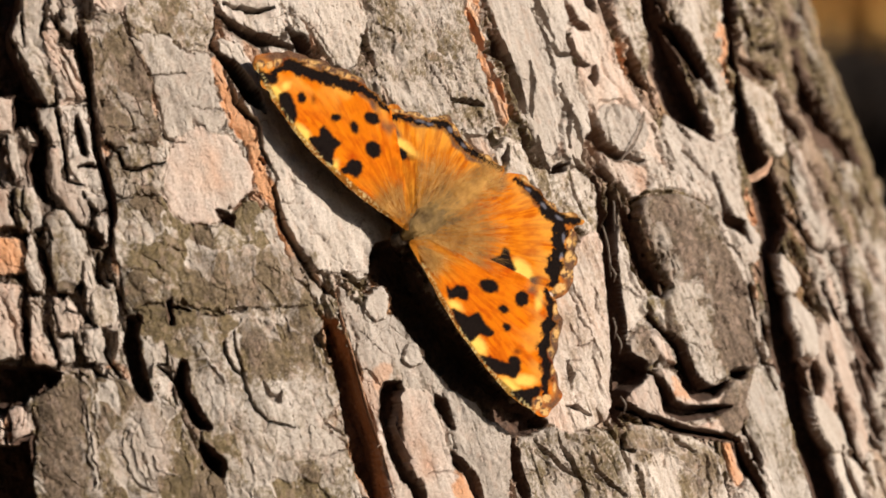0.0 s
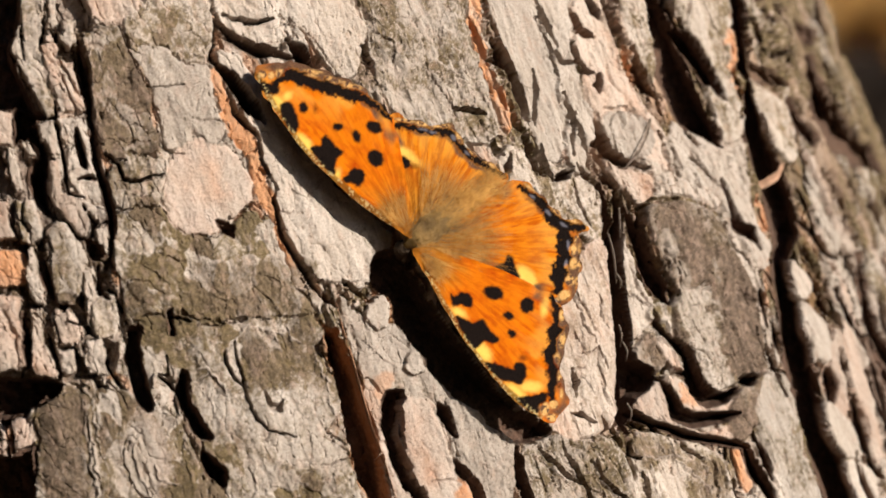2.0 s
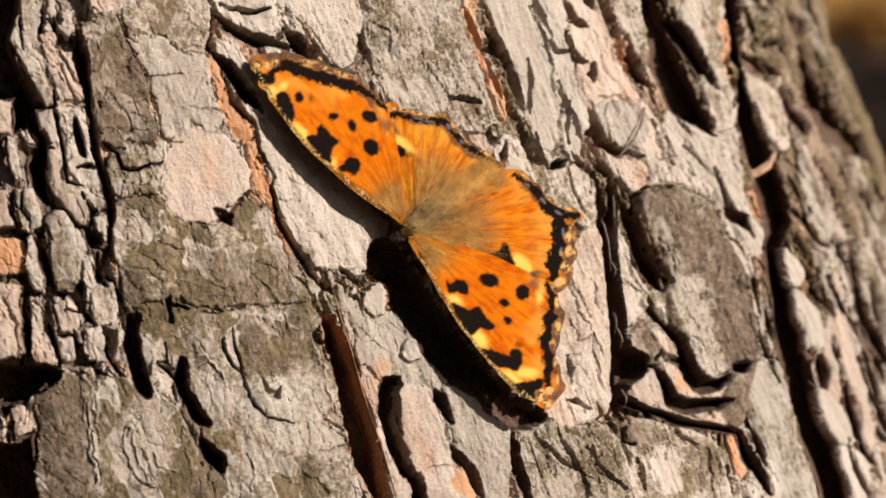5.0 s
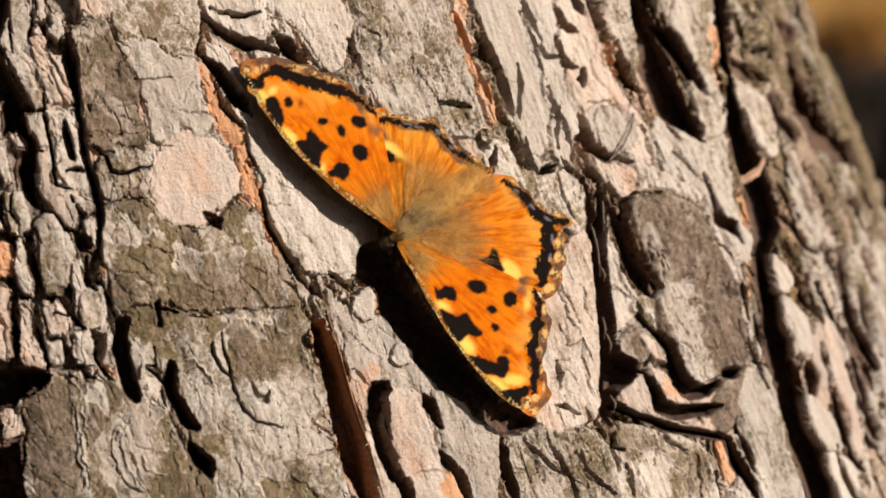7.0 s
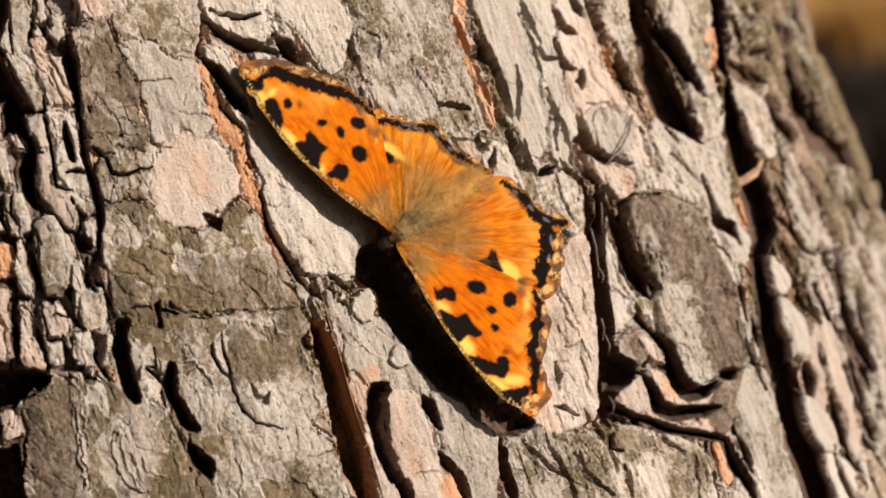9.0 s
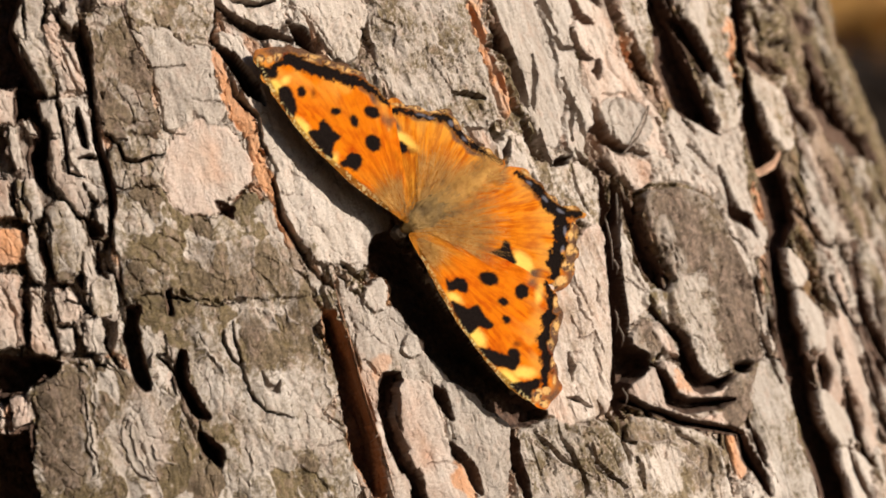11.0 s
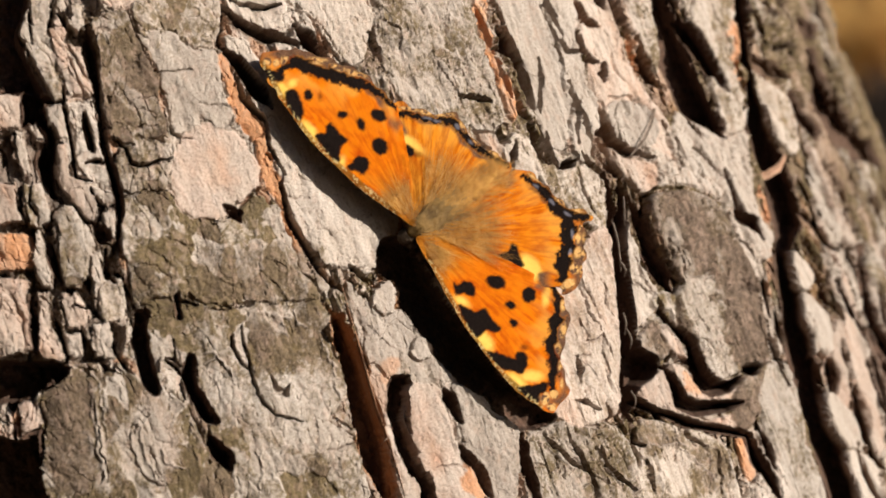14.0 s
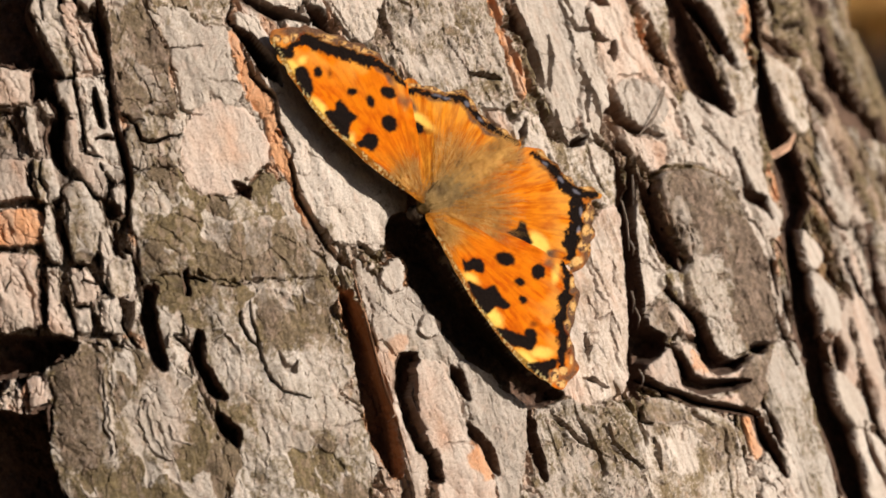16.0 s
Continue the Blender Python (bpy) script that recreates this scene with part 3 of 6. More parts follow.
# the raised oval plate and the ledges under it
plate("pale", 0.5, [(1100, 270), (1190, 290), (1260, 330), (1320, 440), (1350, 560), (1390, 720), (1430, 860), (1440, 960), (1310, 960), (1310, 760), (1340, 640), (1250, 360), (1140, 340)], scaly=0.7)
plate("pale", 0.7, [(1180, 200), (1250, 240), (1300, 190), (1312, 320), (1348, 420), (1330, 470), (1280, 380), (1240, 320), (1180, 300)], scaly=0.5)
plate("pale", 0.4, [(1090, 350), (1108, 430), (1128, 480), (1152, 530), (1142, 564), (1118, 590), (1104, 616), (1098, 540), (1092, 450)], scaly=0.3)
plate("dull", 0.1, [(1112, 640), (1118, 592), (1146, 566), (1164, 600), (1166, 645), (1150, 700), (1200, 760), (1300, 778), (1330, 740), (1340, 650), (1200, 560), (1160, 640)], scaly=0.5)
plate("umber", 0.6, [(1113, 628), (1118, 596), (1142, 572), (1160, 598), (1166, 640), (1140, 652), (1120, 640)], scaly=0.35, dome=0.3)
plate("tan", 0.5, [(1112, 700), (1134, 680), (1158, 660), (1182, 704), (1192, 738), (1182, 748), (1150, 738), (1124, 722)], scaly=0.3)
plate("tan", 0.7, [(1164, 652), (1200, 660), (1216, 684), (1228, 704), (1260, 708), (1288, 690), (1294, 716), (1240, 722), (1200, 716), (1184, 692)], scaly=0.3)
plate("tan", 0.6, [(1194, 744), (1240, 748), (1292, 736), (1290, 764), (1240, 762), (1200, 756)], scaly=0.3)
plate("umber", 0.8, [(1282, 694), (1300, 672), (1334, 662), (1322, 706), (1326, 740), (1302, 776), (1284, 748), (1276, 722)], scaly=0.4)
plate("tan", 0.7, [(1152, 586), (1174, 598), (1200, 638), (1206, 652), (1182, 642), (1164, 616)], scaly=0.12, rim=0.2)
plate("grey", 0.8, [(1142, 556), (1146, 530), (1168, 523), (1190, 540), (1190, 580), (1208, 606), (1200, 616), (1182, 592), (1172, 556)], scaly=0.3, rim=0.2)
plate("umber", 0.9, [(1130, 360), (1152, 349), (1200, 341), (1245, 360), (1272, 395), (1292, 440), (1314, 490), (1326, 550), (1338, 600), (1344, 642), (1330, 653), (1302, 650), (1296, 664), (1280, 672), (1264, 682), (1246, 684), (1230, 668), (1214, 640), (1206, 612), (1194, 598), (1186, 572), (1181, 530), (1194, 508), (1180, 490), (1168, 466), (1152, 430), (1138, 392)], scaly=0.6, dome=0.3, ragged=3)
patch("ash", [(1180, 516), (1214, 504), (1238, 516), (1250, 560), (1262, 600), (1272, 636), (1284, 660), (1262, 676), (1244, 676), (1224, 645), (1205, 610), (1188, 570)], 0.95, 7)
patch("ash", [(1216, 350), (1244, 362), (1268, 398), (1286, 440), (1262, 440), (1232, 420), (1222, 380)], 0.45, 10)
flake_rim((1206, 496), (1222, 498), (1236, 486), width=5, step=0.3)
plate("dull", 0.4, [(1116, 752), (1182, 762), (1270, 792), (1292, 852), (1296, 960), (1134, 960), (1112, 820)], scaly=0.35)
plate("fresh", 0.1, [(1286, 786), (1302, 788), (1314, 850), (1300, 862), (1290, 830)], scaly=0.2)
# the flank
plate("ash", 0.4, [(1330, -60), (1500, -60), (1560, 300), (1640, 520), (1640, 960), (1560, 900), (1480, 640), (1430, 420), (1390, 200)], scaly=0.35, own=False, rim=0.0)
plate("dull", 0.7, [(1430, 702), (1482, 742), (1560, 900), (1500, 960), (1462, 850), (1436, 770)], scaly=0.5)
plate("grey", 0.6, [(1290, -40), (1360, -40), (1420, 160), (1400, 200), (1340, 120)], scaly=1.2)

plate("dull", 0.7, [(1176, -60), (1272, -60), (1274, 60), (1286, 130), (1296, 180), (1294, 240), (1262, 236), (1242, 170), (1226, 100), (1200, 30)], scaly=0.35)
plate("pale", 0.3, [(1182, 74), (1196, 82), (1214, 118), (1234, 182), (1222, 178), (1198, 140)], scaly=0.3)
plate("pale", 0.85, [(222, 772), (238, 754), (252, 780), (248, 812), (262, 850), (274, 868), (250, 864), (228, 832)], scaly=0.2, rim=0.4)
# deep crevices, left
gap(5, [(140, 52, 10), (150, 100, 22), (158, 140, 15), (164, 190, 9), (174, 262, 10), (186, 310, 15), (196, 352, 14), (200, 400, 8), (196, 450, 8)], ragged=3)
gap(4, [(134, 204, 8), (140, 232, 14), (149, 272, 10), (152, 280, 6)])
gap(3, [(138, 296, 8), (158, 294, 11), (180, 293, 8)])
gap(2.5, [(100, 192, 6), (112, 240, 8), (120, 300, 7), (126, 322, 6), (148, 326, 5)])
gap(3, [(150, 402, 10), (166, 424, 32), (184, 434, 14)])
gap(3, [(172, 452, 12), (176, 500, 12), (190, 512, 6)])
gap(2, [(40, 12, 4), (42, 50, 4), (45, 84, 3)])
gap(2, [(40, 330, 4), (37, 368, 5), (50, 388, 6)])
gap(2.5, [(96, 512, 6), (112, 524, 14), (128, 520, 6)])
gap(2.5, [(118, 552, 8), (142, 556, 8)])
hollow(5, [(226, 560), (246, 562), (250, 600), (254, 640), (268, 690), (270, 709), (250, 708), (236, 680), (226, 640), (218, 610)], ragged=4.5)
gap(4, [(76, 440, 22), (84, 480, 22), (96, 520, 12)])
gap(4, [(42, 532, 18), (46, 585, 20), (48, 632, 10)])
gap(3, [(80, 560, 6), (92, 598, 13), (102, 620, 6)])
gap(2.5, [(184, 250, 5), (206, 270, 8), (216, 298, 6), (250, 299, 5), (288, 290, 3)], tint=0.8)
hollow(5, [(318, 640), (332, 642), (338, 690), (352, 720), (369, 752), (362, 763), (346, 756), (332, 730), (318, 700), (313, 670)], ragged=4.5)
gap(3, [(280, 646, 7), (300, 660, 8), (318, 692, 6)])
gap(2, [(294, 610, 4), (298, 642, 6)])
hollow(5, [(352, 784), (368, 786), (381, 800), (399, 820), (392, 847), (374, 836), (360, 820)], ragged=4.5)
gap(5, [(298, 530, 20), (304, 575, 16)])
gap(4, [(300, 540, 10), (336, 552, 12)])
gap(2.5, [(384, 372, 10), (404, 388, 22), (412, 402, 10)])
gap(2.5, [(205, 515, 14), (226, 555, 8)])
# dark joints, middle
gap(5, [(372, 86, 8), (408, 116, 24), (446, 172, 26), (470, 200, 14)])
gap(4, [(380, 14, 8), (410, 46, 16), (460, 74, 20), (510, 86, 18)], tint=0.7, fresh=0.2)
gap(4, [(506, 50, 10), (532, 78, 26), (570, 116, 14)])
gap(3, [(395, 5, 6), (440, 22, 10), (480, 18, 8)])
gap(3, [(402, 140, 5), (416, 185, 10), (456, 224, 6), (462, 262, 5), (490, 318, 9)], tint=0.6)
gap(2, [(459, 282, 10), (466, 292, 10)], tint=0.7)
gap(3, [(484, 335, 12), (494, 356, 8), (502, 400, 10), (530, 452, 8), (552, 486, 10), (586, 530, 7)], tint=0.5, fresh=0.3)
gap(2.5, [(600, 482, 6), (625, 500, 8), (646, 515, 10)])
gap(5, [(572, 560, 4), (584, 580, 26), (604, 640, 34), (628, 730, 44), (650, 810, 50), (676, 890, 62)], tint=0.35, fresh=0.95)
hollow(5, [(682, 682), (708, 676), (706, 720), (702, 746), (716, 800), (742, 850), (760, 900), (740, 900), (710, 852), (686, 792), (674, 742), (676, 702)])
gap(3, [(768, 701, 10), (778, 716, 20), (788, 740, 14), (798, 762, 4)], ragged=2)
gap(3.5, [(802, 799, 12), (812, 820, 15), (828, 842, 17), (840, 864, 18), (852, 892, 22)], tint=0.9)
gap(2, [(706, 850, 4), (730, 846, 3)])
gap(5, [(904, 770, 8), (914, 830, 16), (934, 900, 26)])
gap(3.5, [(868, 50, 7), (882, 80, 12), (900, 120, 11), (916, 168, 8), (924, 196, 5)], ragged=2.5)
gap(2.5, [(922, 190, 4), (940, 238, 6), (960, 293, 8)])
gap(2.5, [(936, 16, 3), (958, 66, 6), (976, 120, 4)])
gap(2.5, [(984, 150, 4), (1000, 206, 6), (1006, 262, 4)])
gap(2.5, [(1010, 186, 3), (1022, 246, 6), (1038, 290, 5)])
gap(3, [(830, 14, 6), (841, 48, 8), (862, 100, 8), (879, 152, 9), (888, 178, 8)], tint=0.8)
gap(2.5, [(925, 230, 8), (944, 280, 12), (960, 298, 8)])
gap(3, [(1000, 16, 10), (1018, 44, 20), (1040, 52, 14)], tint=0.6, fresh=0.4)
gap(3, [(1004, 58, 6), (1010, 92, 8), (1022, 114, 16), (1040, 120, 8)], tint=0.85, fresh=0.15)
gap(3, [(1046, 122, 8), (1044, 140, 13), (1046, 156, 5)], tint=0.8, fresh=0.15)
gap(3, [(1024, -20, 14), (1038, 10, 15), (1046, 24, 5)])
gap(2.5, [(980, 298, 18), (1000, 290, 10)])
gap(2, [(640, 66, 10), (652, 72, 8)])
gap(3, [(800, 176, 5), (840, 185, 10), (856, 190, 4)])
for streak in ([(920, 226, 4), (932, 262, 9), (946, 298, 5)], [(946, 240, 4), (956, 275, 9), (970, 308, 6)], [(898, 256, 6), (893, 282, 12), (894, 304, 8)], [(874, 238, 5), (884, 262, 5)],
               [(974, 306, 10), (990, 298, 16), (1004, 290, 8)], [(1010, 280, 5), (1032, 302, 12), (1056, 328, 8)], [(1050, 288, 4), (1064, 304, 8), (1078, 318, 5)], [(1004, 304, 3), (1014, 344, 4), (1032, 384, 3)],
               [(944, 0, 8), (960, 40, 9), (976, 72, 5)], [(972, 80, 6), (984, 98, 10), (1004, 98, 5)], [(900, 120, 5), (918, 165, 9), (930, 200, 6)], [(936, 110, 3), (942, 150, 8), (938, 205, 6)]):
    gap(2.8, streak, tint=0.85, ragged=3)
# an added dark sunk bed under the lower wing, shaped to blacken its cast shadow
hollow(3.5, [(656, 440), (700, 430), (740, 490), (780, 560), (840, 640), (900, 700), (956, 738), (962, 756), (912, 772), (874, 750), (838, 714), (798, 690), (756, 640), (744, 612), (704, 570), (692, 545), (694, 520), (672, 502), (652, 486)], ragged=4)
# dark joints round the oval plate
plate("tan", 0.5, [(1066, 262), (1092, 284), (1134, 292), (1150, 300), (1146, 334), (1118, 350), (1104, 330), (1086, 316), (1070, 296)], scaly=0.3, ragged=4, lower=0.0)
gap(9, [(1054, 310, 8), (1068, 380, 14), (1080, 440, 24), (1084, 500, 28), (1088, 560, 28), (1092, 620, 32), (1094, 680, 36), (1096, 720, 30), (1100, 756, 12)], ragged=2.5)
gap(6, [(1082, 322, 10), (1088, 360, 16), (1086, 410, 14), (1090, 450, 12)], ragged=2.5)
hollow(5, [(1098, 352), (1107, 366), (1118, 382), (1129, 408), (1141, 436), (1155, 468), (1171, 494), (1170, 508), (1176, 526), (1162, 528), (1148, 510), (1132, 478), (1118, 442), (1106, 404)], ragged=2.5)
hollow(6, [(1096, 630), (1130, 634), (1150, 654), (1136, 676), (1114, 692), (1104, 722), (1092, 700)], ragged=2.5)
gap(5, [(1204, 600, 10), (1212, 640, 20), (1224, 676, 25), (1244, 696, 24), (1268, 692, 20), (1292, 676, 10)], at=0.8, ragged=2)
gap(5, [(1298, 658, 10), (1316, 662, 19), (1332, 656, 10)], at=1.1, ragged=2)
gap(5, [(1158, 656, 8), (1178, 688, 16), (1190, 720, 24), (1216, 732, 25), (1268, 726, 19), (1292, 720, 8)], at=0.6, ragged=2)
gap(5, [(1096, 700, 20), (1110, 718, 19), (1142, 735, 10), (1180, 747, 13), (1202, 760, 14), (1240, 766, 13), (1288, 774, 11), (1314, 782, 5)], at=0.4, ragged=2)
gap(4, [(1148, 538, 9), (1156, 562, 11), (1172, 580, 12), (1190, 598, 14), (1210, 622, 16)], at=0.6, ragged=2)
gap(3, [(1176, 640, 5), (1190, 650, 10), (1208, 654, 6)], ragged=2)
gap(4, [(1300, 774, 8), (1316, 820, 20), (1340, 862, 16), (1356, 890, 8)], ragged=2)
gap(3, [(1314, 748, 6), (1332, 800, 12), (1346, 838, 8)], ragged=2)
gap(2.5, [(1150, 220, 4), (1164, 246, 7)])
gap(2.5, [(1174, 254, 5), (1182, 302, 8)])
gap(2.5, [(1204, 268, 4), (1240, 312, 6)])
gap(2.5, [(1192, 210, 4), (1216, 248, 6)])
gap(2.5, [(1054, 288, 8), (1082, 322, 11)])
# upper right and the main crevice
gap(7, [(1276, -60, 24), (1283, 0, 27), (1287, 50, 26), (1296, 100, 24), (1306, 132, 15), (1310, 160, 20), (1318, 200, 34), (1328, 250, 36), (1342, 300, 42), (1360, 340, 46), (1372, 400, 44), (1364, 450, 28), (1369, 490, 26), (1378, 530, 32), (1385, 580, 38), (1394, 620, 42), (1404, 670, 42), (1414, 720, 42), (1430, 770, 42), (1450, 820, 44), (1466, 860, 46), (1478, 900, 50), (1492, 950, 60)], ragged=3)
for tone, top, outline in (
        ("ash", 0.5, [(1337, 655), (1370, 650), (1388, 700), (1408, 790), (1434, 860), (1446, 960), (1404, 960), (1366, 850), (1342, 790), (1322, 745)]),
        ("pale", 0.6, [(1376, 446), (1400, 460), (1416, 480), (1414, 512), (1400, 522), (1388, 510), (1380, 480)]),
        ("pale", 0.5, [(1396, 528), (1408, 526), (1426, 545), (1444, 562), (1452, 602), (1454, 626), (1440, 636), (1426, 626), (1418, 645), (1414, 604), (1404, 578)]),
        ("tan", 0.4, [(1452, 574), (1466, 580), (1478, 640), (1482, 700), (1476, 738), (1460, 720), (1452, 690), (1448, 640)]),
        ("tan", 0.3, [(1466, 556), (1490, 590), (1510, 660), (1530, 760), (1546, 800), (1532, 815), (1506, 760), (1492, 690), (1478, 620)]),
        ("pale", 0.8, [(1436, 704), (1452, 700), (1470, 720), (1492, 745), (1502, 790), (1488, 802), (1464, 790), (1450, 765), (1440, 738)]),
        ("pale", 0.6, [(1476, 802), (1502, 806), (1526, 820), (1534, 882), (1540, 960), (1512, 960), (1492, 860), (1478, 830)]),
        ("worn", 0.4, [(1536, 800), (1568, 800), (1640, 880), (1640, 960), (1560, 960), (1544, 860)])):
    plate(tone, top, outline, scaly=0.14, lower=0.0, ragged=4)
gap(3.5, [(1440, 640, 10), (1446, 668, 18), (1450, 700, 10)], fresh=0.15), gap(3, [(1482, 690, 5), (1498, 755, 9), (1518, 808, 7)], tint=0.9)
gap(3.5, [(1506, 645, 8), (1530, 715, 15), (1560, 780, 12)], tint=0.8, fresh=0.15), gap(4, [(1520, 575, 10), (1536, 615, 26), (1558, 655, 20)])
gap(2.5, [(1416, 495, 5), (1424, 530, 8), (1442, 548, 4)]), gap(2.5, [(1452, 500, 4), (1474, 545, 7), (1500, 588, 5)]), gap(2.5, [(1500, 800, 5), (1530, 830, 8), (1540, 860, 4)], tint=0.7, fresh=0.3)
plate("dull", 0.5, [(1316, 124), (1330, 128), (1350, 160), (1372, 180), (1392, 262), (1368, 280), (1344, 230), (1326, 180)], scaly=0.5, lower=0.0)
plate("grey", 0.6, [(1392, 56), (1430, 76), (1472, 150), (1504, 200), (1546, 310), (1522, 304), (1480, 240), (1440, 180), (1410, 120)], scaly=0.5)
gap(3, [(1304, 96, 14), (1330, 124, 26), (1364, 144, 12)], tint=0.8, fresh=0.15)
gap(3, [(1366, 166, 6), (1386, 205, 11), (1410, 236, 20), (1416, 250, 8)])
gap(6, [(1402, 90, 8), (1418, 150, 16), (1432, 200, 36), (1460, 240, 44), (1492, 268, 36), (1518, 294, 16)])
gap(3, [(1376, 30, 14), (1396, 52, 24), (1406, 70, 8)])
gap(2.5, [(1326, 8, 10), (1344, 30, 16)])
gap(3, [(1392, 375, 6), (1420, 410, 9), (1444, 440, 9), (1462, 450, 5)])
gap(3, [(1430, 290, 8), (1448, 330, 8), (1470, 380, 6)])
gap(3, [(1412, 480, 10), (1424, 520, 14), (1440, 545, 8)])
gap(3, [(1456, 500, 8), (1480, 550, 12), (1500, 590, 8)])
gap(3, [(1490, 440, 8), (1500, 500, 10), (1508, 560, 20), (1526, 624, 22), (1552, 690, 12)])
gap(4, [(1500, 590, 14), (1520, 640, 20), (1544, 720, 12)], tint=0.85, fresh=0.1)
gap(7, [(1134, -40, 30), (1146, 0, 38), (1160, 50, 46), (1176, 100, 50), (1192, 150, 52), (1216, 195, 48), (1238, 228, 28), (1254, 250, 10)], ragged=4)
gap(5, [(1168, 26, 12), (1194, 58, 28), (1216, 92, 22), (1234, 124, 20), (1250, 150, 14), (1260, 170, 5)], ragged=3)
gap(4, [(1104, 72, 10), (1114, 108, 18), (1134, 142, 18), (1152, 158, 7)], tint=0.75, fresh=0.3, ragged=2.5)
gap(4, [(1050, -20, 14), (1062, 20, 17), (1074, 52, 13), (1084, 76, 6)], ragged=2.5)
gap(3, [(1050, 214, 5), (1056, 236, 13), (1070, 260, 18), (1094, 275, 14), (1134, 286, 5)], tint=0.75, fresh=0.3, ragged=3)
gap(3, [(1252, 310, 5), (1272, 356, 8), (1282, 390, 14), (1306, 404, 24), (1322, 430, 16)])
gap(4, [(1340, 470, 10), (1356, 510, 20)], tint=0.7, fresh=0.3)
gap(4, [(1412, 636, 8), (1424, 664, 18), (1440, 698, 10)], tint=0.8, fresh=0.2)
gap(3, [(1484, 700, 8), (1504, 770, 12), (1530, 840, 10)])
# narrow fissures between the thin plates of the flank
chance = random.Random(12)
for k in range(60):
    top_x, top_y = chance.uniform(1330, 1545), chance.uniform(-40, 820)
    if top_x < 1405 + 0.09 * top_y or top_x > 1462 + 0.20 * max(top_y, 0):
        continue
    run, wide = chance.uniform(50, 130), chance.uniform(5, 13)
    lean = chance.uniform(0.28, 0.5)
    gap(chance.uniform(2.0, 3.5), [(top_x, top_y, wide * 0.6), (top_x + lean * run * 0.4, top_y + run * 0.45, wide), (top_x + lean * run, top_y + run, wide * 0.5)],
        tint=chance.uniform(0.7, 1.0), fresh=chance.choice((0.0, 0.0, 0.25)), ragged=3)
gap(2.5, [(1318, 470, 5), (1330, 520, 8), (1346, 580, 5)], tint=0.8, fresh=0.1)
gap(2.5, [(1340, 600, 5), (1352, 640, 9), (1366, 690, 5)], tint=0.8, fresh=0.1)
gap(2.5, [(1352, 560, 4), (1358, 590, 8), (1362, 620, 5)], tint=0.7, fresh=0.3)
# worn and flaked places
patch("worn", [(300, 480), (420, 470), (460, 520), (360, 540)], 0.4, 20)
patch("worn", [(90, 740), (200, 720), (220, 860), (120, 870)], 0.35, 22)
patch("grey", [(530, 820), (610, 810), (625, 890), (540, 890)], 0.7)
patch("grey", [(640, 20), (700, 10), (740, 60), (690, 90)], 0.4, 18)
patch("worn", [(440, 560), (520, 555), (560, 590), (520, 620), (450, 600)], 0.5)
patch("grey", [(430, 580), (500, 590), (500, 680), (450, 660)], 0.6)
patch("pale", [(600, 130), (760, 150), (800, 190), (700, 180)], 0.6)
patch("worn", [(220, 140), (262, 150), (262, 200), (215, 190)], 0.35, 8)
patch("fresh", [(344, 280), (376, 270), (396, 320), (372, 350), (352, 330)], 0.36, 22)
patch("ash", [(392, 250), (430, 280), (446, 330), (420, 350), (404, 300)], 0.5, 14)
patch("fresh", [(670, 640), (690, 650), (690, 690), (672, 690)], 0.5, 6)
patch("fresh", [(808, 832), (826, 846), (838, 890), (816, 890)], 0.9, 4)
patch("fresh", [(1272, 10), (1284, 20), (1292, 150), (1278, 150)], 0.9, 4)
patch("fresh", [(1322, 330), (1336, 340), (1350, 400), (1336, 400)], 0.9, 3)
patch("fresh", [(1342, 450), (1352, 460), (1356, 520), (1344, 520)], 0.7, 4)
patch("fresh", [(1090, 78), (1102, 82), (1116, 132), (1106, 134)], 0.9, 4)
patch("fresh", [(1194, 660), (1210, 668), (1218, 698), (1204, 704)], 0.7, 5)
flake_rim((405, 615), (416, 585), (440, 562), (470, 560), (500, 590)), flake_rim((350, 660), (368, 640), (392, 665), (404, 690))
flake_rim((372, 500), (396, 516), (410, 512)), flake_rim((470, 505), (492, 530), (500, 560)), flake_rim((404, 600), (404, 630), (420, 650), width=9, step=0.5)
flake_rim((250, 740), (236, 780), (246, 830), (270, 862)), flake_rim((270, 800), (280, 830), (312, 840)), flake_rim((150, 700), (160, 760), (170, 820))
flake_rim((478, 684), (498, 676), (502, 704), (482, 712), width=4), flake_rim((1208, 612), (1226, 650), (1240, 674), (1262, 682), (1288, 670), width=4, step=0.2)
patch("pale", [(1150, 800), (1196, 820), (1200, 880), (1160, 880)], 0.7, 12)
patch("pale", [(1210, 800), (1250, 820), (1262, 870), (1230, 860)], 0.5, 12)
patch("pale", [(930, 775), (980, 780), (1010, 860), (950, 880)], 0.4, 16)
patch("pale", [(1120, 770), (1180, 770), (1200, 790), (1130, 800)], 0.4, 12)
patch("worn", [(985, 500), (1040, 430), (1076, 480), (1084, 720), (1000, 740)], 0.6, 16)
patch("umber", [(1262, 440), (1310, 490), (1326, 560), (1340, 640), (1300, 646), (1276, 600), (1262, 540)], 0.9, 8)
patch("grey", [(62, 690), (160, 676), (170, 790), (150, 840), (84, 850)], 0.85, 14)
patch("grey", [(410, 585), (470, 575), (512, 610), (500, 668), (430, 660)], 0.8, 14)
patch("grey", [(320, 480), (400, 456), (545, 452), (550, 530), (440, 552), (330, 540)], 0.85, 12)
patch("grey", [(395, 812), (470, 800), (550, 830), (560, 890), (390, 890)], 0.85, 12)
patch("pale", [(465, 716), (560, 700), (622, 790), (590, 830), (480, 790)], 0.75, 18)
patch("pale", [(225, 750), (268, 744), (282, 860), (248, 870)], 0.75, 8)
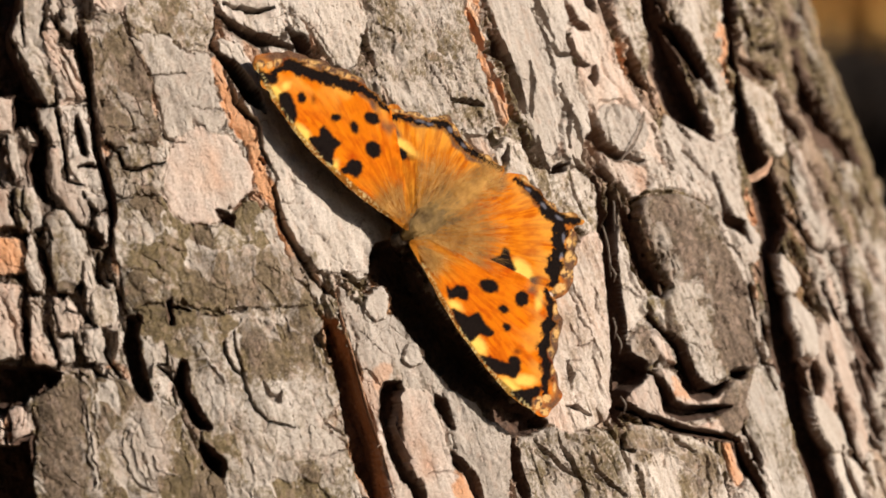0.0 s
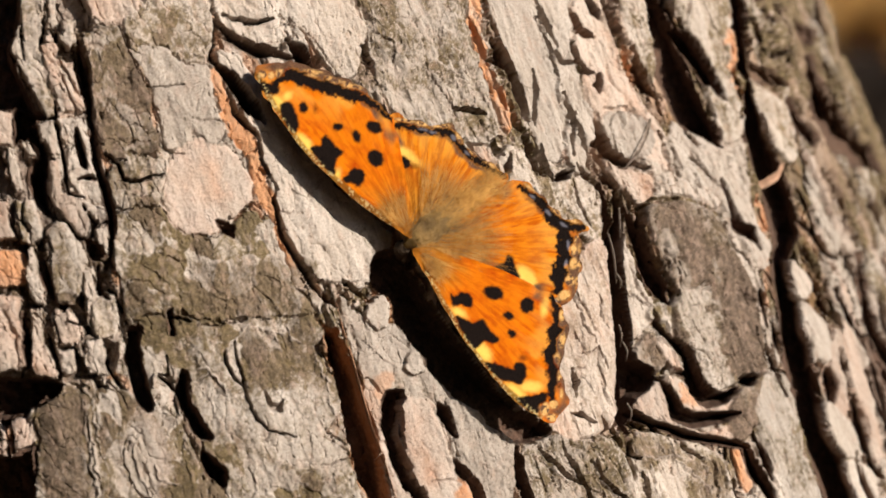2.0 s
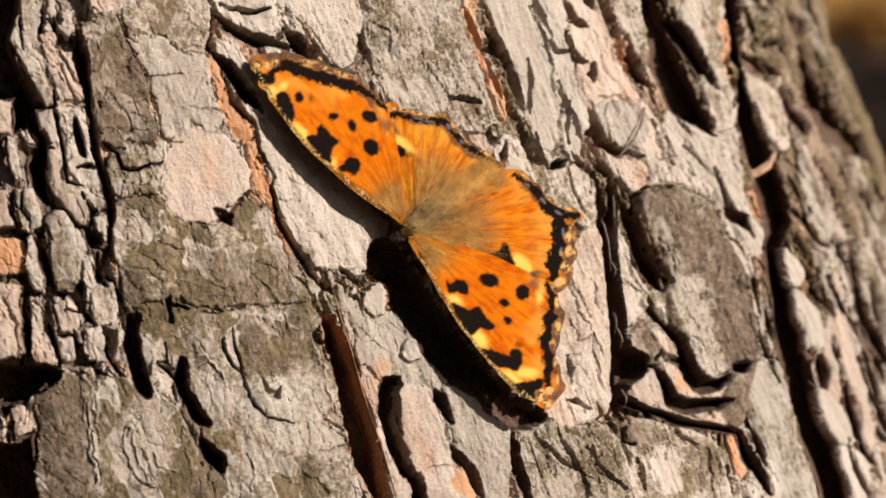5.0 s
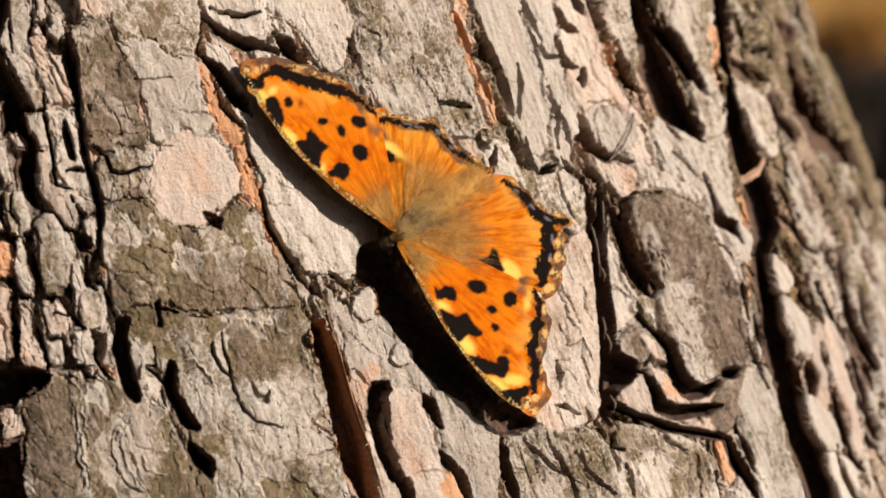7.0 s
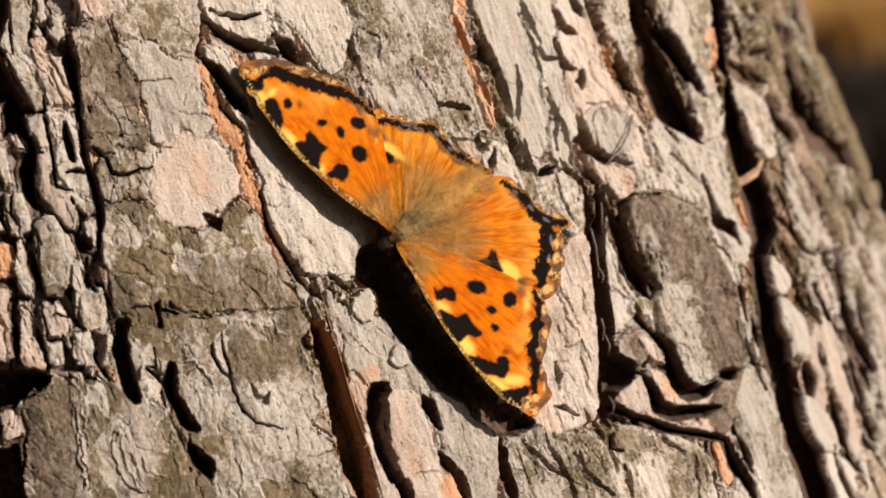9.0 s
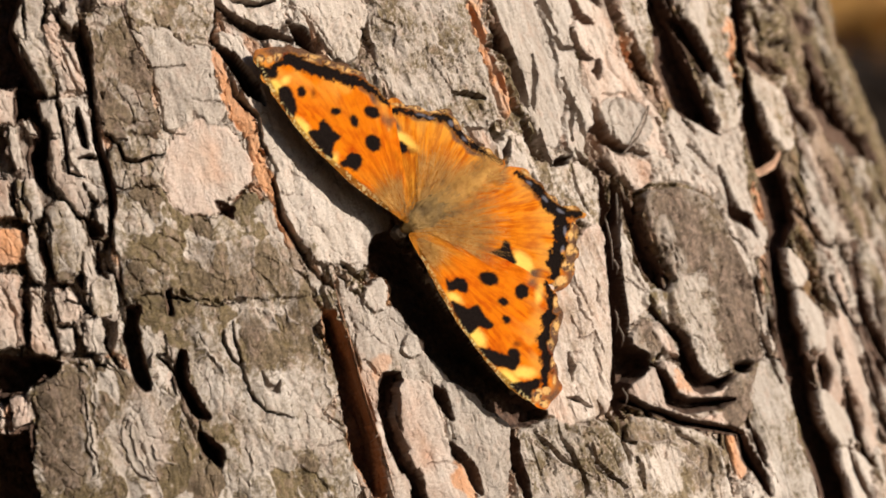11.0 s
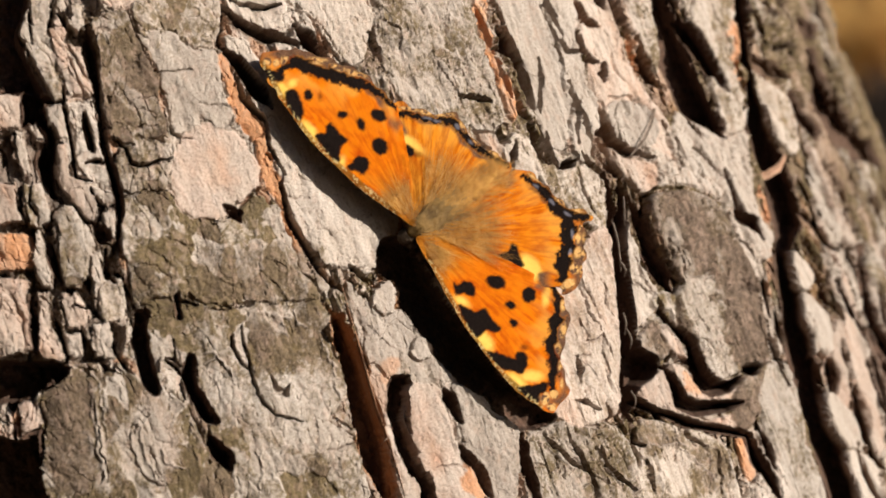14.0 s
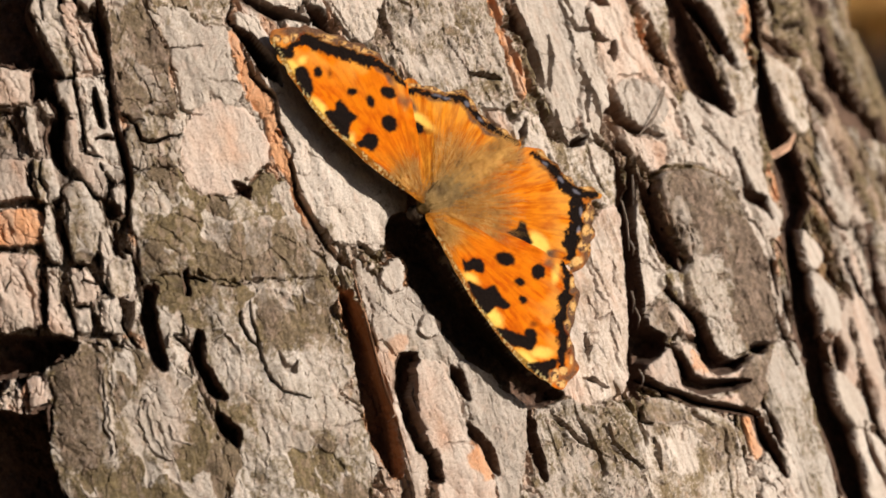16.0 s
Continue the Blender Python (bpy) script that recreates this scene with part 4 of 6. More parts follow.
patch("pale", [(160, 730), (174, 726), (178, 870), (162, 870)], 0.5, 8)
patch("pale", [(350, 700), (410, 690), (420, 760), (372, 770)], 0.5, 14)
patch("pale", [(320, 590), (400, 570), (404, 680), (350, 700)], 0.4, 18)
patch("pale", [(380, 540), (420, 548), (470, 546), (420, 560)], 0.6, 8)
patch("pale", [(834, -10), (852, 0), (872, 90), (900, 190), (892, 214), (866, 130)], 0.5, 6)
flake_rim((160, 60), (168, 150), (172, 220), (184, 255), width=4), flake_rim((152, 690), (160, 760), (172, 830), (170, 868), width=5)
patch("grey", [(1360, -40), (1470, -40), (1530, 200), (1600, 420), (1500, 420), (1430, 300), (1385, 120)], 0.75, 16)
patch("pale", [(300, 240), (360, 230), (372, 300), (330, 370), (296, 330)], 0.35, 18)
patch("umber", [(66, 694), (150, 684), (152, 760), (140, 880), (84, 880), (64, 760)], 0.75, 10)
patch("umber", [(336, 452), (420, 446), (540, 446), (550, 528), (440, 546), (350, 536)], 0.45, 14)
patch("umber", [(452, 600), (496, 600), (498, 660), (452, 672)], 0.4, 12), patch("umber", [(506, 566), (556, 560), (558, 640), (512, 640)], 0.35, 12)
patch("ash", [(430, 690), (520, 670), (590, 690), (600, 780), (520, 800), (450, 770)], 0.8, 16)
patch("ash", [(216, 742), (252, 738), (268, 860), (236, 872), (218, 820)], 0.7, 8)
flake_rim((146, 690), (150, 750), (158, 800), (172, 860), width=6), flake_rim((164, 690), (170, 740), (176, 790), width=4)
flake_rim((346, 636), (362, 634), (376, 648), (388, 666), width=4), flake_rim((268, 668), (272, 648), (290, 640), width=7, step=0.35)
flake_rim((462, 572), (474, 592), (500, 600), width=4), flake_rim((508, 556), (512, 584), (530, 590), width=4), flake_rim((452, 548), (466, 566), (500, 572), width=5)
flake_rim((446, 806), (452, 840), (446, 880), width=5), flake_rim((560, 620), (574, 650), (584, 680), width=5), flake_rim((580, 690), (586, 716), (598, 722), width=6)
# the cracked plates at the foot of the view
patch("moss", [(924, 790), (960, 780), (980, 830), (960, 880), (930, 870)], 0.6, 10), patch("moss", [(1050, 770), (1096, 776), (1110, 830), (1070, 820)], 0.6, 10)
patch("umber", [(1116, 760), (1180, 766), (1196, 790), (1140, 806), (1116, 790)], 0.5, 8), patch("umber", [(1200, 800), (1262, 810), (1276, 860), (1240, 880), (1210, 850)], 0.5, 10)
patch("ash", [(1192, 765), (1250, 775), (1270, 800), (1210, 795)], 0.7, 8)
gap(2.5, [(948, 774, 4), (964, 800, 7), (990, 826, 8), (1018, 846, 5)], tint=0.9), gap(2.5, [(985, 770, 3), (1002, 806, 6), (1030, 858, 7), (1040, 890, 5)], tint=0.9)
gap(2.0, [(1044, 800, 3), (1056, 832, 7), (1078, 856, 9), (1104, 878, 6)], tint=0.9), gap(2.0, [(1104, 770, 4), (1110, 790, 7), (1122, 800, 4)], tint=0.9)
gap(2.0, [(1122, 826, 3), (1130, 850, 6), (1136, 880, 7)], tint=0.9), gap(2.0, [(1276, 838, 4), (1284, 860, 9), (1292, 890, 7)], tint=0.8)
gap(1.8, [(1190, 762, 3), (1196, 784, 5), (1222, 802, 3)], tint=0.8), gap(2.2, [(1000, 718, 4), (1020, 722, 7), (1044, 738, 4)], tint=0.9), gap(2.2, [(1056, 724, 4), (1066, 745, 7), (1062, 760, 4)], tint=0.9)
flake_rim((1046, 806), (1058, 838), (1086, 866), width=6, step=0.35), flake_rim((1136, 790), (1156, 800), (1180, 792), (1200, 800), width=4), flake_rim((1180, 800), (1214, 826), (1246, 860), width=4)
flake_rim((956, 790), (976, 818), (1002, 842), width=5, step=0.35), flake_rim((1140, 810), (1150, 850), (1152, 880), width=6), flake_rim((1262, 790), (1272, 830), (1280, 870), width=5)
# fine cracks in the pale plate beside the wing
split(1.2, (1004, 470), (1012, 500), (1030, 540), (1044, 570)), split(1.2, (1002, 500), (1016, 532), (1024, 560), (1046, 590), (1066, 640))
split(1.1, (1010, 575), (1024, 610), (1030, 612), (1052, 606)), split(1.1, (1048, 500), (1056, 540), (1070, 570)), split(1.0, (1046, 610), (1056, 660), (1066, 700)), split(1.0, (1000, 640), (1030, 636))
gap(1.5, [(1006, 638, 3), (1011, 662, 8), (1011, 690, 4)], tint=0.9)
split(1.2, (1120, 470), (1128, 490), (1150, 500)), split(1.3, (1108, 500), (1130, 520), (1148, 530))
split(0.8, (1204, 545), (1222, 572), (1228, 596)), split(0.8, (1212, 604), (1234, 616), (1246, 640))
# small tears round the oval plate
flake_rim((1222, 492), (1236, 486), (1238, 500), (1224, 502), width=6, step=0.4), flake_rim((1210, 606), (1222, 614), (1226, 630), width=8, step=0.4)
flake_rim((1150, 568), (1164, 590), (1182, 612), (1196, 632), width=7, step=0.4), flake_rim((1300, 652), (1318, 648), (1340, 650), width=4, step=0.3)
patch("grey", [(150, 40), (212, 26), (236, 84), (262, 140), (276, 196), (280, 238), (208, 252), (182, 230), (166, 120)], 0.5, 10)
for crack in ([(214, 164), (238, 160), (262, 166)], [(222, 178), (248, 182), (270, 178)], [(216, 204), (240, 200), (264, 208)], [(236, 226), (256, 232), (274, 226)], [(196, 146), (188, 170), (192, 190)], [(204, 120), (226, 116)]):
    split(0.9, *crack)
# hair cracks
split(1.4, (214, 22), (226, 60), (250, 72)), split(1.4, (226, 60), (244, 100), (262, 132), (300, 134), (328, 128))
split(1.6, (262, 132), (276, 170), (284, 230), (298, 246), (330, 252))
split(1.3, (206, 300), (250, 300), (300, 290)), split(1.2, (248, 302), (256, 340), (282, 358)), split(1.1, (218, 305), (232, 350))
split(1.2, (150, 15), (182, 45)), split(1.2, (40, 30), (45, 80)), split(1.0, (200, 350), (235, 390))
split(1.0, (290, 372), (330, 390)), split(1.0, (285, 430), (312, 445), (330, 440))
split(1.2, (330, 550), (380, 562), (430, 552)), split(1.0, (500, 552), (560, 540))
gap(1.3, [(413, 588, 3), (416, 615, 4.5), (427, 650, 4), (436, 690, 4.5), (452, 725, 4), (470, 746, 3), (520, 758, 2)], tint=0.8, ragged=2.5)
gap(1.2, [(394, 606, 4), (398, 628, 6), (412, 655, 4), (428, 668, 3)], tint=0.8, ragged=2.5)
# a shallow dent, its ring of shade helped by a dark tint
gap(0.1, [(464, 676, 6), (474, 702, 12), (490, 708, 12), (498, 692, 6)], tint=0.25, ragged=2)
patch("umber", [(424, 585), (448, 580), (458, 610), (446, 635), (428, 620)], 0.6, 12)
patch("pale", [(404, 590), (416, 580), (418, 620), (428, 655), (414, 650), (402, 620)], 0.9, 4)
gap(2.0, [(280, 645, 5), (298, 645, 9)], tint=0.9, ragged=2)
split(1.0, (452, 466), (500, 486)), split(1.0, (560, 810), (600, 800), (625, 792)), split(1.0, (506, 550), (512, 580))
split(1.0, (280, 700), (286, 740)), split(1.3, (168, 820), (178, 870)), split(1.0, (225, 480), (262, 478), (290, 500))
split(0.9, (340, 192), (380, 192), (398, 205)), split(1.0, (500, 358), (535, 360)), split(1.0, (560, 480), (610, 486), (640, 480))
split(1.0, (620, 560), (634, 600), (630, 640)), split(1.0, (756, 840), (790, 834), (816, 840)), split(0.9, (640, 590), (700, 640))
split(1.1, (540, 30), (575, 80), (600, 120)), split(1.0, (650, 30), (690, 60), (700, 100)), split(1.0, (750, 100), (790, 160), (810, 200))
split(1.0, (770, 110), (820, 115)), split(1.0, (700, 20), (726, 14)), split(1.0, (690, 130), (720, 160))
split(1.1, (1020, 700), (1040, 745)), split(1.2, (985, 780), (1010, 830), (1040, 850)), split(1.2, (1040, 800), (1060, 850), (1090, 870))
split(1.1, (1108, 780), (1124, 830), (1140, 880)), split(1.0, (1184, 770), (1210, 800)), split(1.0, (1270, 800), (1284, 850))
split(1.0, (1108, 450), (1120, 490), (1146, 526)), split(1.2, (950, 760), (975, 790))
split(1.3, (1165, 240), (1180, 300), (1190, 320))
split(1.2, (1210, 250), (1240, 300), (1260, 320)), split(1.2, (1150, 200), (1180, 250)), split(1.0, (1410, 560), (1430, 640))


# the lichen-grey plates are mottled: flakes of their own tone and height with pale broken rims
m1, m2, mottle_no = cells((GS + 0.9 * warp_s) / 3.6, (GZ + 0.9 * warp_v) / 4.8, 14)
mossy = smooth(0.55, 0.85, LICHEN) * (1 - BED) * (1 - UMBER) * (1 - smooth(1000, 1100, X0))
H += 0.32 * mossy * (rnd1[mottle_no] - 0.5)
rim_m = smooth(0.10, 0.03, m2 - m1 + 0.10 * fbm(GS / 0.8, GZ / 0.9, 463, 3)) * smooth(-0.15, 0.35, fbm(GS / 3.5, GZ / 3.5, 461, 2))
LICHEN = np.clip(LICHEN - mossy * (0.75 * smooth(0.50, 0.85, rnd3[mottle_no]) + 0.75 * rim_m), 0, 1)
UMBER = np.clip(UMBER + 0.55 * mossy * smooth(0.6, 0.9, rnd2[mottle_no]), 0, 1)
H += 0.10 * mossy * rim_m

# fine relief over all: flakes in thin layers, small joints, fibres and grit
lit = 1 - BED
layer = 1.1 * fbm((GS + 0.6 * warp_s) / 4.6, (GZ + 0.6 * warp_v) / 7.5, 61, 4, 0.5) + (0.16 * (rnd1[scale_no] - 0.5) + 0.09 * (rnd3[tiny_no] - 0.5)) * (1 - 0.75 * smooth(1000, 1250, X0))
part_of = layer * 4 - np.floor(layer * 4)
H += FINE * lit * 0.17 * (np.floor(layer * 4) + smooth(0.9, 1.0, part_of))
# chips lie at their own heights, a little tilted
even = 1 - 0.75 * smooth(1000, 1250, X0)
H += FINE * lit * even * (0.22 * (rnd2[scale_no] - 0.5) + 0.09 * (rnd1[tiny_no] - 0.5))
joint = (1 - smooth(0.02, 0.07, small_edge)) * smooth(0.35, 0.75, rnd3[scale_no] + 0.35 * fbm(GS / 5, GZ / 5, 63, 2))
H -= FINE * lit * 0.5 * joint
# long narrow fissures along the grain, most of them on the flank and at the far side
rugged = np.clip(smooth(940, 1150, X0 - 110 * smooth(330, 420, Y0)) + smooth(210, 120, X0 + 0.12 * Y0) + 0.35 * smooth(620, 700, X0) * smooth(260, 120, Y0), 0, 1) * FINE
streaky = smooth(1330, 1400, X0 - 0.08 * Y0) * smooth(0.16, 0.30, FINE)
rugged = np.maximum(rugged, 0.9 * streaky)
for k, (wide, tall, cut) in enumerate(((4.6, 26, 1.9), (2.6, 15, 1.2), (1.5, 9, 0.7), (1.9, 16, 1.5))):
    line = np.abs(fbm(S1 / wide, V1 / tall, 401 + 7 * k, 3, 0.45))
    here = smooth(-0.15, 0.3, fbm(GS / 9, GZ / 16, 431 + 7 * k, 3))
    cut_m = smooth(0.075, 0.02, line) * here * (rugged if k < 3 else streaky)
    H -= cut * cut_m * lit
    BED = np.maximum(BED, (0.75 - 0.3 * streaky) * smooth(0.35, 0.8, cut_m))
    H += 0.3 * cut * rugged * (np.minimum(line, 0.5) - 0.2) * lit
H += 0.055 * fbm(GS / 1.1, GZ / 2.4, 71, 4, 0.6) + (0.03 + 0.09 * far) * fbm(GS / 0.45, GZ / 3.5, 75, 3)
# narrow strips of bark stand side by side on the flank
s1, s2, strip_no = cells((GS + 0.9 * warp_s) / 2.0, (GZ + 0.9 * warp_v) / 17, 17)
H += streaky * lit * (0.9 * (rnd1[strip_no] - 0.5) - 0.7 * smooth(0.14, 0.03, s2 - s1))
LICHEN = np.clip(LICHEN + streaky * (0.8 * (rnd2[strip_no] - 0.5) - 0.18 * smooth(350, 600, Y0)), 0, 1)
ROSY = np.clip(ROSY + streaky * 0.45 * smooth(0.7, 1.0, rnd3[strip_no]), 0, 1)
BED = np.maximum(BED, 0.8 * streaky * smooth(0.10, 0.02, s2 - s1) * smooth(0.4, 0.7, rnd2[strip_no]))
# the weathered flank is softer
soft_m = 0.35 * smooth(1340, 1420, X0)
pad = np.pad(H, 1, mode="edge")
mean = sum(pad[1 + i:pad.shape[0] - 1 + i, 1 + j:pad.shape[1] - 1 + j] for i in (-1, 0, 1) for j in (-1, 0, 1)) / 9
H += (mean - H) * soft_m
pit = smooth(0.62, 0.85, fbm(GS / 1.3, GZ / 1.6, 91, 3))
H -= FINE * lit * 0.35 * pit
ROSY = np.clip(ROSY + 0.45 * FINE * smooth(0.78, 0.97, part_of) * lit + 0.2 * (rnd3[tiny_no] > 0.9), 0, 1)
LICHEN = np.clip(LICHEN - 0.70 * FINE * smooth(0.78, 1.0, part_of) + 0.30 * FINE * (rnd1[tiny_no] - 0.5), 0, 1)
# pale scrapes on the grey, grey flecks on the pale
scrape = smooth(0.05, 0.55, fbm(GS / 1.5, GZ / 2.2, 471, 5, 0.62))
fleck = smooth(0.15, 0.6, fbm(GS / 1.1, GZ / 1.9, 481, 5, 0.62))
LICHEN = np.clip(LICHEN * (1 - 0.22 * scrape) + 0.12 * fleck * (1 - LICHEN) * (1 - FRESH), 0, 1)
# painted shade: the deeper the surface lies, the darker its colour
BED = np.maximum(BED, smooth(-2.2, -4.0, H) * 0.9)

# on the flank the crevices run straight in towards the wood, not square to the round
slant = smooth(960, 1240, X0)[..., None]
deep_way = trunk_out(GA) * (1 - slant) + TOWARD * slant
POS = trunk_point(GA, GV, 0.001 * np.maximum(H, -0.4)) + (0.001 * np.minimum(H + 0.4, 0))[..., None] * deep_way

# split the surface into its plates: each drawn plate and each large scale is a piece, the crevices and crumbs are the bed
quad_ok = keep[:-1, :-1] & keep[1:, :-1] & keep[:-1, 1:] & keep[1:, 1:]
index = np.arange(GA.size).reshape(GA.shape)
corners = np.stack([index[:-1, :-1], index[1:, :-1], index[1:, 1:], index[:-1, 1:]], -1)[quad_ok]
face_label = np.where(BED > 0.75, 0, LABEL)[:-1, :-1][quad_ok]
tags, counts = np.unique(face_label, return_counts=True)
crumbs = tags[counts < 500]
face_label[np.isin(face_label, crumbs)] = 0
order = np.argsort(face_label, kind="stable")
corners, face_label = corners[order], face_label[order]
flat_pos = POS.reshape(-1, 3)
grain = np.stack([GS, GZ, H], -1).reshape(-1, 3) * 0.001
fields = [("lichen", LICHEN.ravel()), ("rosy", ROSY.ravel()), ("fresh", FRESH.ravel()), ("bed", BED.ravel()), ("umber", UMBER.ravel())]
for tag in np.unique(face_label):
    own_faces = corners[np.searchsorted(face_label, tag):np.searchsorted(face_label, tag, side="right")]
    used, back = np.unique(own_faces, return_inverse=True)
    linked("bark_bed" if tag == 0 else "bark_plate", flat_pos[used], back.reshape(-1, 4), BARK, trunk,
           "crevices between the bark plates, red-brown and darkened as shade" if tag == 0 else "", [(k, v[used]) for k, v in fields], True, grain[used], 38)

# the rest of the trunk, coarser
low_v, high_v = -(CORE[2] + 0.15) / ALONG[2], 2.6
ca = np.linspace(-math.pi, math.pi, 241)
cv = np.arange(low_v, high_v, 0.0045)
CA, CV = np.meshgrid(ca, cv, indexing="ij")
wrap = np.where(CA > math.pi - 1e-6, -math.pi, CA)
cs, cz = np.cos(wrap) * 128, np.sin(wrap) * 128
tone = fbm(cs / 30 + CV * 14, cz / 30 + CV * 9, 301, 4)
f1, f2, num = cells(wrap / (2 * math.pi) * 44 + 0.35 * fbm(cs / 18, CV * 40, 311), CV * 34 + 0.5 * fbm(cs / 18, CV * 40, 315), 317)
rise = 2.4 * (rnd1[num] - 0.5) + 1.5 * tone - 5.0 * (1 - smooth(0.03, 0.22, f2 - f1))
bx, by = drawn(trunk_point(CA, CV, np.zeros(CA.shape)))
shown = smooth(-160, -60, bx) * smooth(1740, 1600, bx) * smooth(-160, -60, by) * smooth(1040, 940, by) * (np.cos(CA) > -0.05)
rise = rise * (1 - shown) - 12.0 * shown
flare = 0.05 * np.exp(-(CV - low_v) / 0.16) - 0.010 * np.clip(CV, 0, 3)
core_pos = trunk_point(CA, CV, flare + 0.001 * rise)
ci = np.arange(CA.size).reshape(CA.shape)
core_faces = np.stack([ci[:-1, :-1], ci[1:, :-1], ci[1:, 1:], ci[:-1, 1:]], -1).reshape(-1, 4)
# grooves here also take the dark colour by depth, for shade
linked("trunk_core", core_pos.reshape(-1, 3), core_faces, BARK, trunk, "coarser grey bark round the rest of the trunk",
       [("lichen", np.clip(0.5 + 0.4 * tone, 0, 1).ravel()), ("rosy", smooth(0.2, 0.7, -tone).ravel() * 0.4),
        ("fresh", np.zeros(CA.size)), ("bed", smooth(-1.5, -4.0, rise).ravel())], True, np.stack([wrap * 0.11, CV, rise * 0.001], -1))


def curl(name, points, width, thick, mat, tilt, label, tone):
    """A thin curled strip of bark along (x, y, height in mm), width in mm, tilted off the surface by tilt degrees."""
    p = np.asarray(points, float)
    k = np.linspace(0, len(p) - 1, 40)
    i = np.clip(k.astype(int), 0, len(p) - 2)
    q = p[i] + (p[i + 1] - p[i]) * (k - i)[:, None]
    q[1:-1] = (q[:-2] + 2 * q[1:-1] + q[2:]) / 4
    a, v = on_trunk(q[:, 0], q[:, 1], 0)
    spot = trunk_point(a, v, q[:, 2] * 0.001)
    out = trunk_out(a)
    run = np.gradient(spot, axis=0)
    run /= np.linalg.norm(run, axis=1)[:, None]
    side = np.cross(out, run)
    verts, n = [], 7
    taper = np.sin(np.pi * np.linspace(0.06, 0.97, 40)) ** 0.5
    for layer_no in (0, 1):
        for j in range(n):
            u = j / (n - 1)
            bend = radians(35) * u
            way = side * math.cos(radians(tilt) + bend) + out * math.sin(radians(tilt) + bend)
            wob = 1 + 0.25 * fbm(k * 0.8, np.full(40, u * 2.0), 400 + len(points), 3)
            verts.append(spot + way * (u * width * 0.001 * taper * wob)[:, None] - out * (layer_no * thick * 0.001))
    verts = np.stack(verts, 1)
    count = verts.shape[1]
    ids = np.arange(verts.shape[0] * count).reshape(-1, count)
    faces = []
    for layer_no in (0, 1):
        b = ids[:, layer_no * n:(layer_no + 1) * n]
        faces.append(np.stack([b[:-1, :-1], b[1:, :-1], b[1:, 1:], b[:-1, 1:]], -1).reshape(-1, 4))
    for col in (0, n - 1):
        e, g = ids[:, col], ids[:, n + col]
        faces.append(np.stack([e[:-1], e[1:], g[1:], g[:-1]], -1))
    size = verts.shape[0] * count
    grain = 0.15 * np.random.RandomState(9).rand(size)
    return linked(name, verts.reshape(-1, 3), np.concatenate(faces), mat, trunk, label,
                  [("lichen", np.full(size, tone[0])), ("rosy", np.full(size, tone[1]) + grain), ("fresh", np.full(size, tone[2]) - grain), ("bed", np.full(size, tone[3]))], True, np.stack([np.tile(np.linspace(0, 0.001, count), 40), np.repeat(k * 0.0004, count), np.zeros(size)], -1))


curl("bark_flake", [(590, 520, 0.6), (598, 560, 0.6), (622, 640, 0.6), (648, 735, 0.5), (672, 800, 0.4), (700, 890, 0.3)], 1.0, 0.25, BARK, 50,
     "thin curled red-brown strip of bark", (0.0, 0.1, 0.8, 0.25))
curl("bark_flake", [(1316, 328, -1.0), (1336, 322, 0.0), (1352, 311, 0.6), (1358, 288, 1.0)], 1.9, 0.35, BARK, 4,
     "curled orange-brown flake across a crevice", (0.1, 0.3, 0.6, 0.0))
curl("bark_flake", [(1132, 200, 0.8), (1122, 230, 1.2), (1108, 258, 1.4), (1094, 284, 0.6)], 0.6, 0.15, BARK, 30,
     "thin grey sliver of bark", (0.4, 0.2, 0.0, 0.0))
curl("bark_flake", [(658, 800, 0.4), (662, 794, 1.6), (670, 786, 2.0)], 0.4, 0.15, BARK, 20,
     "thin pale sliver of bark", (0.0, 0.5, 0.2, 0.0))

for sliver in ([(1084, 356, 0.2), (1083, 380, 0.4), (1088, 410, 0.0)], [(1070, 400, -0.4), (1076, 440, 0.0), (1084, 490, -0.4)], [(1087, 470, -0.8), (1090, 486, -0.2), (1093, 498, -0.8)],
               [(1092, 560, -1.0), (1092, 580, -0.4), (1095, 600, -1.0)], [(1099, 590, -1.0), (1102, 610, -0.4), (1104, 626, -1.0)], [(1104, 700, -0.8), (1108, 716, -0.2), (1110, 732, -0.8)]):
    curl("bark_flake", sliver, 0.35, 0.15, BARK, 40, "thin pale splinter in a dark crevice", (0.3, 0.1, 0.0, 0.0))

# ---- the butterfly ----
BODY_A, BODY_V = on_trunk(np.array([742.0]), np.array([412.0]))
BODY_N = trunk_out(BODY_A)[0]
BODY_O = trunk_point(BODY_A, BODY_V, np.array([0.0052]))[0]


def on_plane(x, y, origin, normal):
    d = way_of(x, y)
    k = ((origin - EYE) @ normal) / (d @ normal)
    return EYE + k[..., None] * d


HEAD_WAY = on_plane(np.array([700.0]), np.array([431.0]), BODY_O, BODY_N)[0] - on_plane(np.array([880.0]), np.array([300.0]), BODY_O, BODY_N)[0]
HEAD_WAY /= np.linalg.norm(HEAD_WAY)
SIDE_WAY = np.cross(HEAD_WAY, BODY_N)
BODY_M = Matrix(np.vstack([np.column_stack([SIDE_WAY, HEAD_WAY, BODY_N, BODY_O]), (0, 0, 0, 1)]).tolist())
butterfly = tagged(new("butterfly"), "orange tortoiseshell butterfly with black spots, wings spread on the bark", "butterfly")
butterfly.matrix_world = BODY_M
LIFT = {"upper": -5.0, "lower": 5.0}
DROOP = {"upper": 0.0002, "lower": 0.0010}     # how far the wings bend down outwards, mm over the square of the reach


